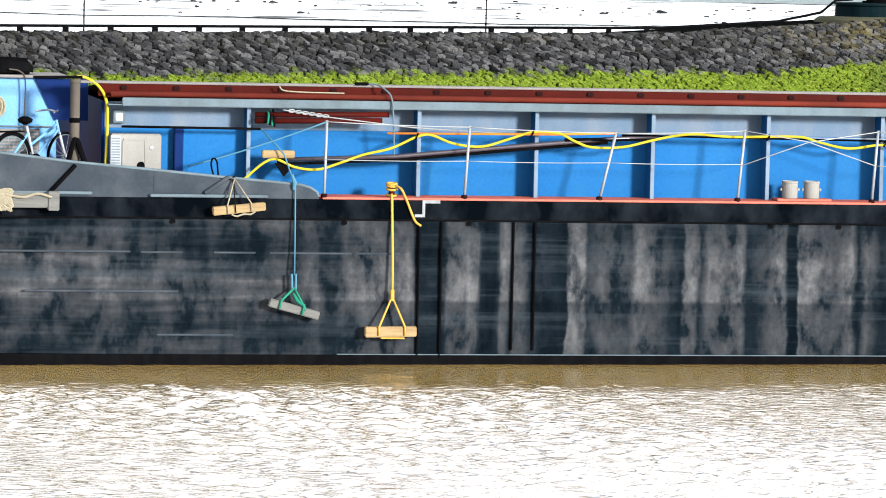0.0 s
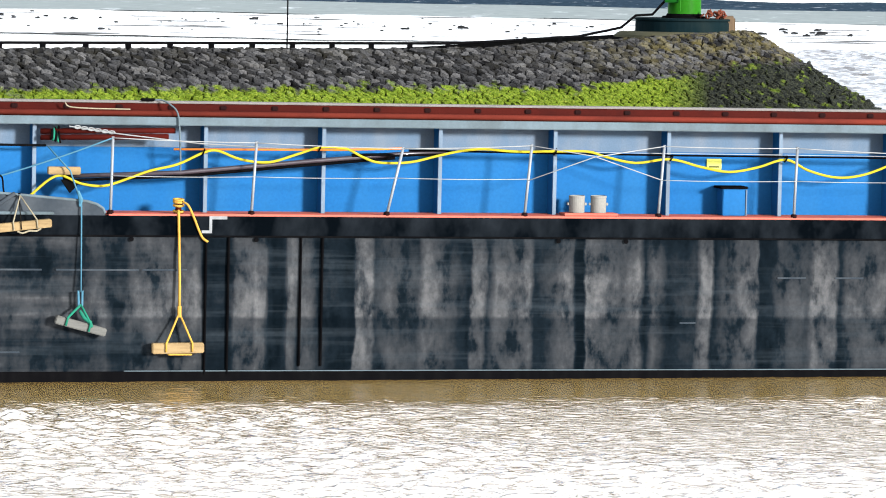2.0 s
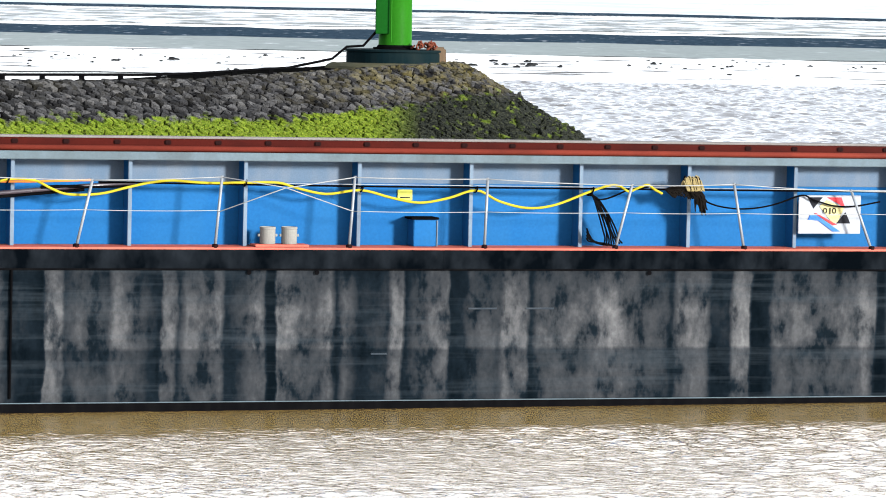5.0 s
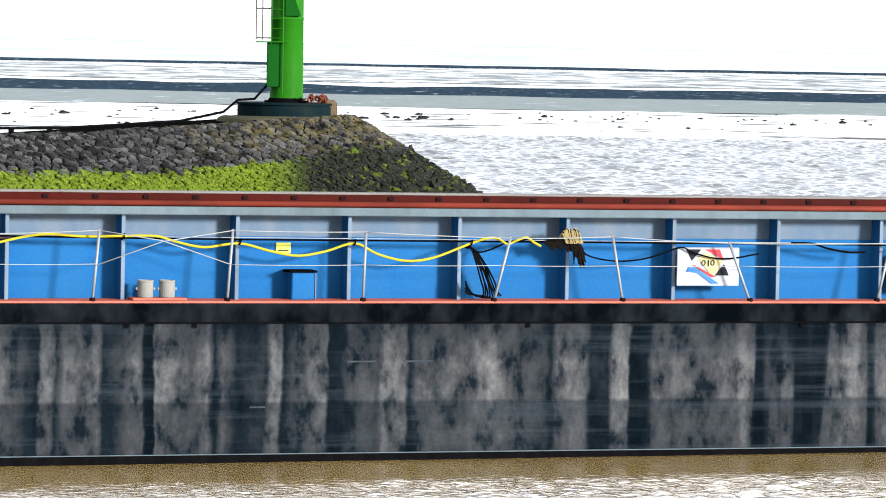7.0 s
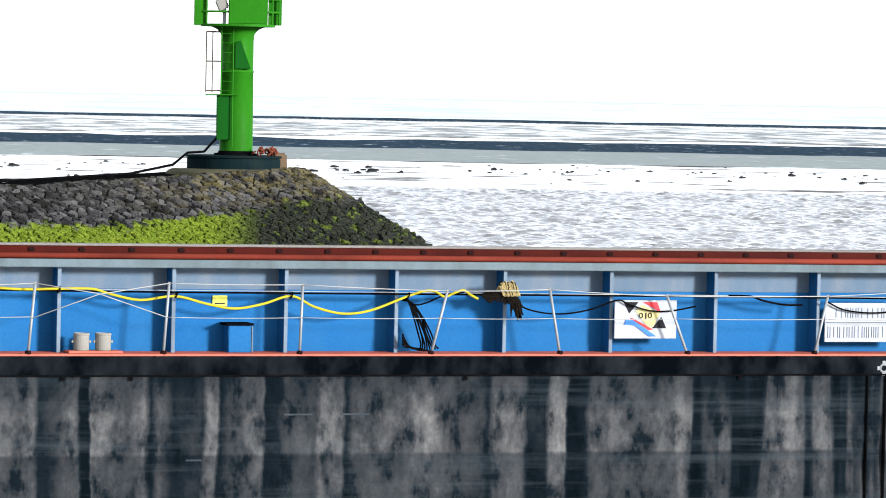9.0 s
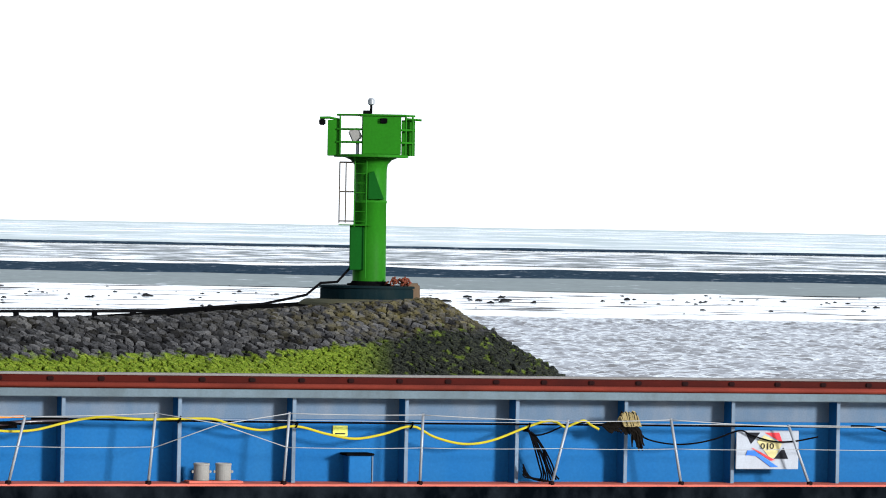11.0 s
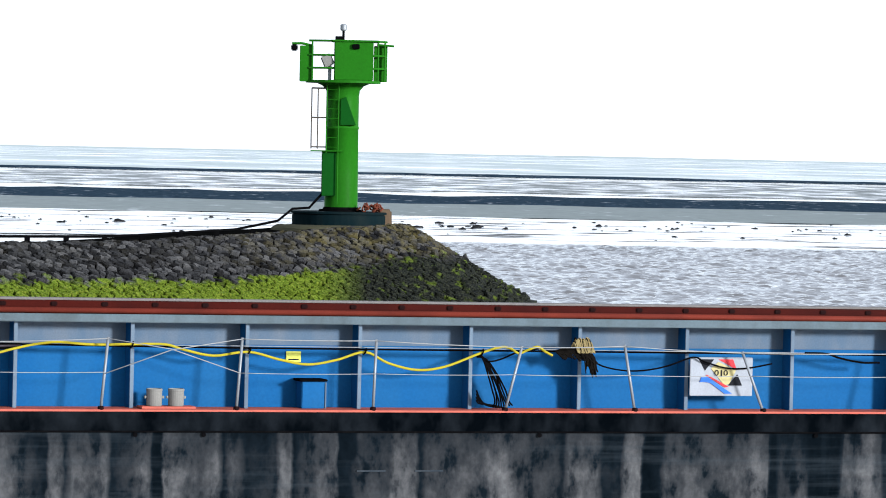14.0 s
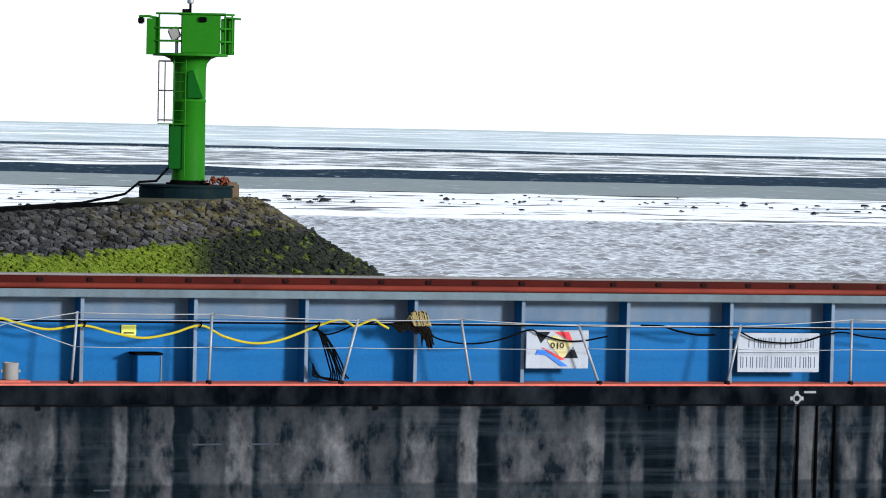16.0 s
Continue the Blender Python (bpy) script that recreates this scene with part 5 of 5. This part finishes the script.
def deckhouse():
    ob = aboard_thing("deckhouse", "light blue steel deckhouse on the foredeck", "deckhouse", -14.0, 1.3, DECK - 0.06)
    part("front_wall", block(-3, 2.75, 0, 0.06, 0, 1.66, 0.01), LBLUE, ob)
    part("end_wall", block(2.7, 2.76, 0.06, 1.0, 0, 1.66, 0.01), BLUE_SHADE, ob)
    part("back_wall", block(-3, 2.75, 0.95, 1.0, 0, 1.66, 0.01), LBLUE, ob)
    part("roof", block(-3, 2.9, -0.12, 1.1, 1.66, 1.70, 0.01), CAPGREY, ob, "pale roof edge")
    # triangular plate stands for the darkness between deckhouse and coaming
    part("dark_plate", slab([(2.42, 1.65), (3.2, 1.65), (3.2, 1.05), (2.72, 1.05)], -0.03, -0.005), BLUE_SHADE, ob, "dark blue plate for the dark gap beside the coaming")
    part("sill", block(1.2, 2.7, -0.05, 0.0, 0.945, 0.965, 0.006), GREY, ob)
    part("vent_panel", block(1.35, 2.5, -0.02, 0.0, 0.45, 0.92, 0.01), CAPGREY, ob)
    for k in range(9):
        part("louvre", block(1.38, 2.47, -0.03, -0.015, 0.48 + 0.048 * k, 0.50 + 0.048 * k, 0.002), GREY, ob)
    part("pipe", tube(smooth_line([(2.05, -0.1, 1.78), (2.2, -0.12, 1.75), (2.28, -0.12, 1.6), (2.27, -0.1, 0.9)]), 0.011, 8), POSTC, ob)


deckhouse()
ob = aboard_thing("tarpaulin", "dark folded tarpaulin on the deckhouse roof", "tarpaulin", -11.95, 1.35, 3.965)
bm = block(-1.6, 0.35, -0.1, 0.9, 0, 0.2, 0.05)
bmesh.ops.subdivide_edges(bm, edges=bm.edges, cuts=3, use_grid_fill=True)
for v in bm.verts:
    if v.co.z > 0.02:
        v.co.z += 0.08 * noise.noise(v.co * 3.0)
        v.co.x += 0.04 * noise.noise(v.co * 4.0 + Vector((4, 0, 0)))
part("cloth", bm, BLACK, ob, smooth=True)
ob = aboard_thing("rope_hank", "pale rope hank hung on the deckhouse wall", "rope", -12.25, 1.2, 3.5)
for k in range(8):
    part("turn", tube([(0.02 * k + 0.1 * math.cos(a), -0.03 * (k % 2), 0.14 * math.sin(a)) for a in [i * math.pi / 6 for i in range(12)]], 0.02, 6, close=True), ROPEW, ob)


def bicycle():
    ob = aboard_thing("bicycle", "pale blue step-through bicycle parked on the foredeck", "bicycle", -11.97, 0.45, 2.47, turn=36)
    def ring(name, cx, r, tr, mat, par):
        return part(name, tube([(cx + r * math.cos(a), 0, 0.34 + r * math.sin(a)) for a in [i * math.pi / 16 for i in range(32)]], tr, 8, close=True), mat, par, smooth=True)
    for cx in (0.0, 1.02):
        w = part("wheel", tube([(cx, -0.04, 0.34), (cx, 0.04, 0.34)], 0.03, 10), GALV, ob)
        ring("tyre", cx, 0.33, 0.019, BLACK, w)
        ring("rim", cx, 0.305, 0.007, GREY, w)
        for k in range(14):
            a = k * math.pi / 7
            part("spoke", tube([(cx, 0, 0.34), (cx + 0.3 * math.cos(a), 0, 0.34 + 0.3 * math.sin(a))], 0.0025, 4), GALV, w)
    part("mudguard", tube([(0.355 * math.cos(a), 0, 0.34 + 0.355 * math.sin(a)) for a in [0.2 + i * 0.2 for i in range(14)]], 0.022, 6), BLACK, ob)
    frame_lines = [("down_tube", [(0.42, 0, 0.3), (0.88, 0, 0.72)]), ("top_tube", [(0.34, 0, 0.5), (0.86, 0, 0.80)]), ("seat_tube", [(0.42, 0, 0.3), (0.28, 0, 0.78)]),
                   ("head_tube", [(0.84, 0, 0.86), (0.9, 0, 0.66)]), ("fork", [(0.9, 0, 0.68), (1.02, 0, 0.34)]), ("chain_stay", [(0.42, 0, 0.3), (0, 0, 0.34)]), ("seat_stay", [(0.31, 0, 0.68), (0, 0, 0.34)])]
    for n, pts in frame_lines:
        part(n, tube(pts, 0.021, 8), WHITE if n in ("seat_tube", "fork") else LBLUE, ob, smooth=True)
    part("saddle", lathe([(0.02, 0.80), (0.10, 0.84), (0.11, 0.88), (0.05, 0.92)], 14, centre=(0.25, 0)), BLACK, ob, smooth=True)
    part("handlebar", tube(smooth_line([(0.62, -0.2, 0.98), (0.78, -0.1, 1.0), (0.83, 0, 0.98), (0.78, 0.1, 1.0), (0.62, 0.2, 0.98)]), 0.014, 8), GALV, ob)
    part("carrier", block(-0.25, 0.2, -0.06, 0.06, 0.70, 0.72, 0.005), BLACK, ob)
    part("rear_lamp", block(-0.29, -0.24, -0.03, 0.03, 0.66, 0.71, 0.008), PINK, ob)
    part("crank", lathe([(0.09, -0.01), (0.09, 0.01)], 18), BLACK, ob).matrix_local = Matrix.Translation((0.42, -0.05, 0.3)) @ Matrix.Rotation(radians(90), 4, "X")


bicycle()
ob = aboard_thing("mooring_line", "thin dark line looped at the bulwark cap", "rope", -9.1, 0.05, 2.55)
part("loop", tube(smooth_line([(0.0, -0.03, -0.02), (-0.06, -0.03, 0.2), (-0.04, -0.03, 0.3), (0.02, -0.03, 0.26), (0.05, -0.04, 0.05), (0.16, -0.04, 0.0), (0.28, -0.05, 0.05)]), 0.014, 6), BLACK, ob, smooth=True)


# ---- what moves ----
def motions():
    times = (0, 4, 8, 12, 16)
    walk(barge, [(t, barge_pose(t)) for t in times])
    for ob, local in aboard:
        walk(ob, [(t, barge_pose(t) @ local) for t in times])
    walk(water, [(t, pose(-0.22 * t, -0.05 * t, -0.07)) for t in times])


motions()
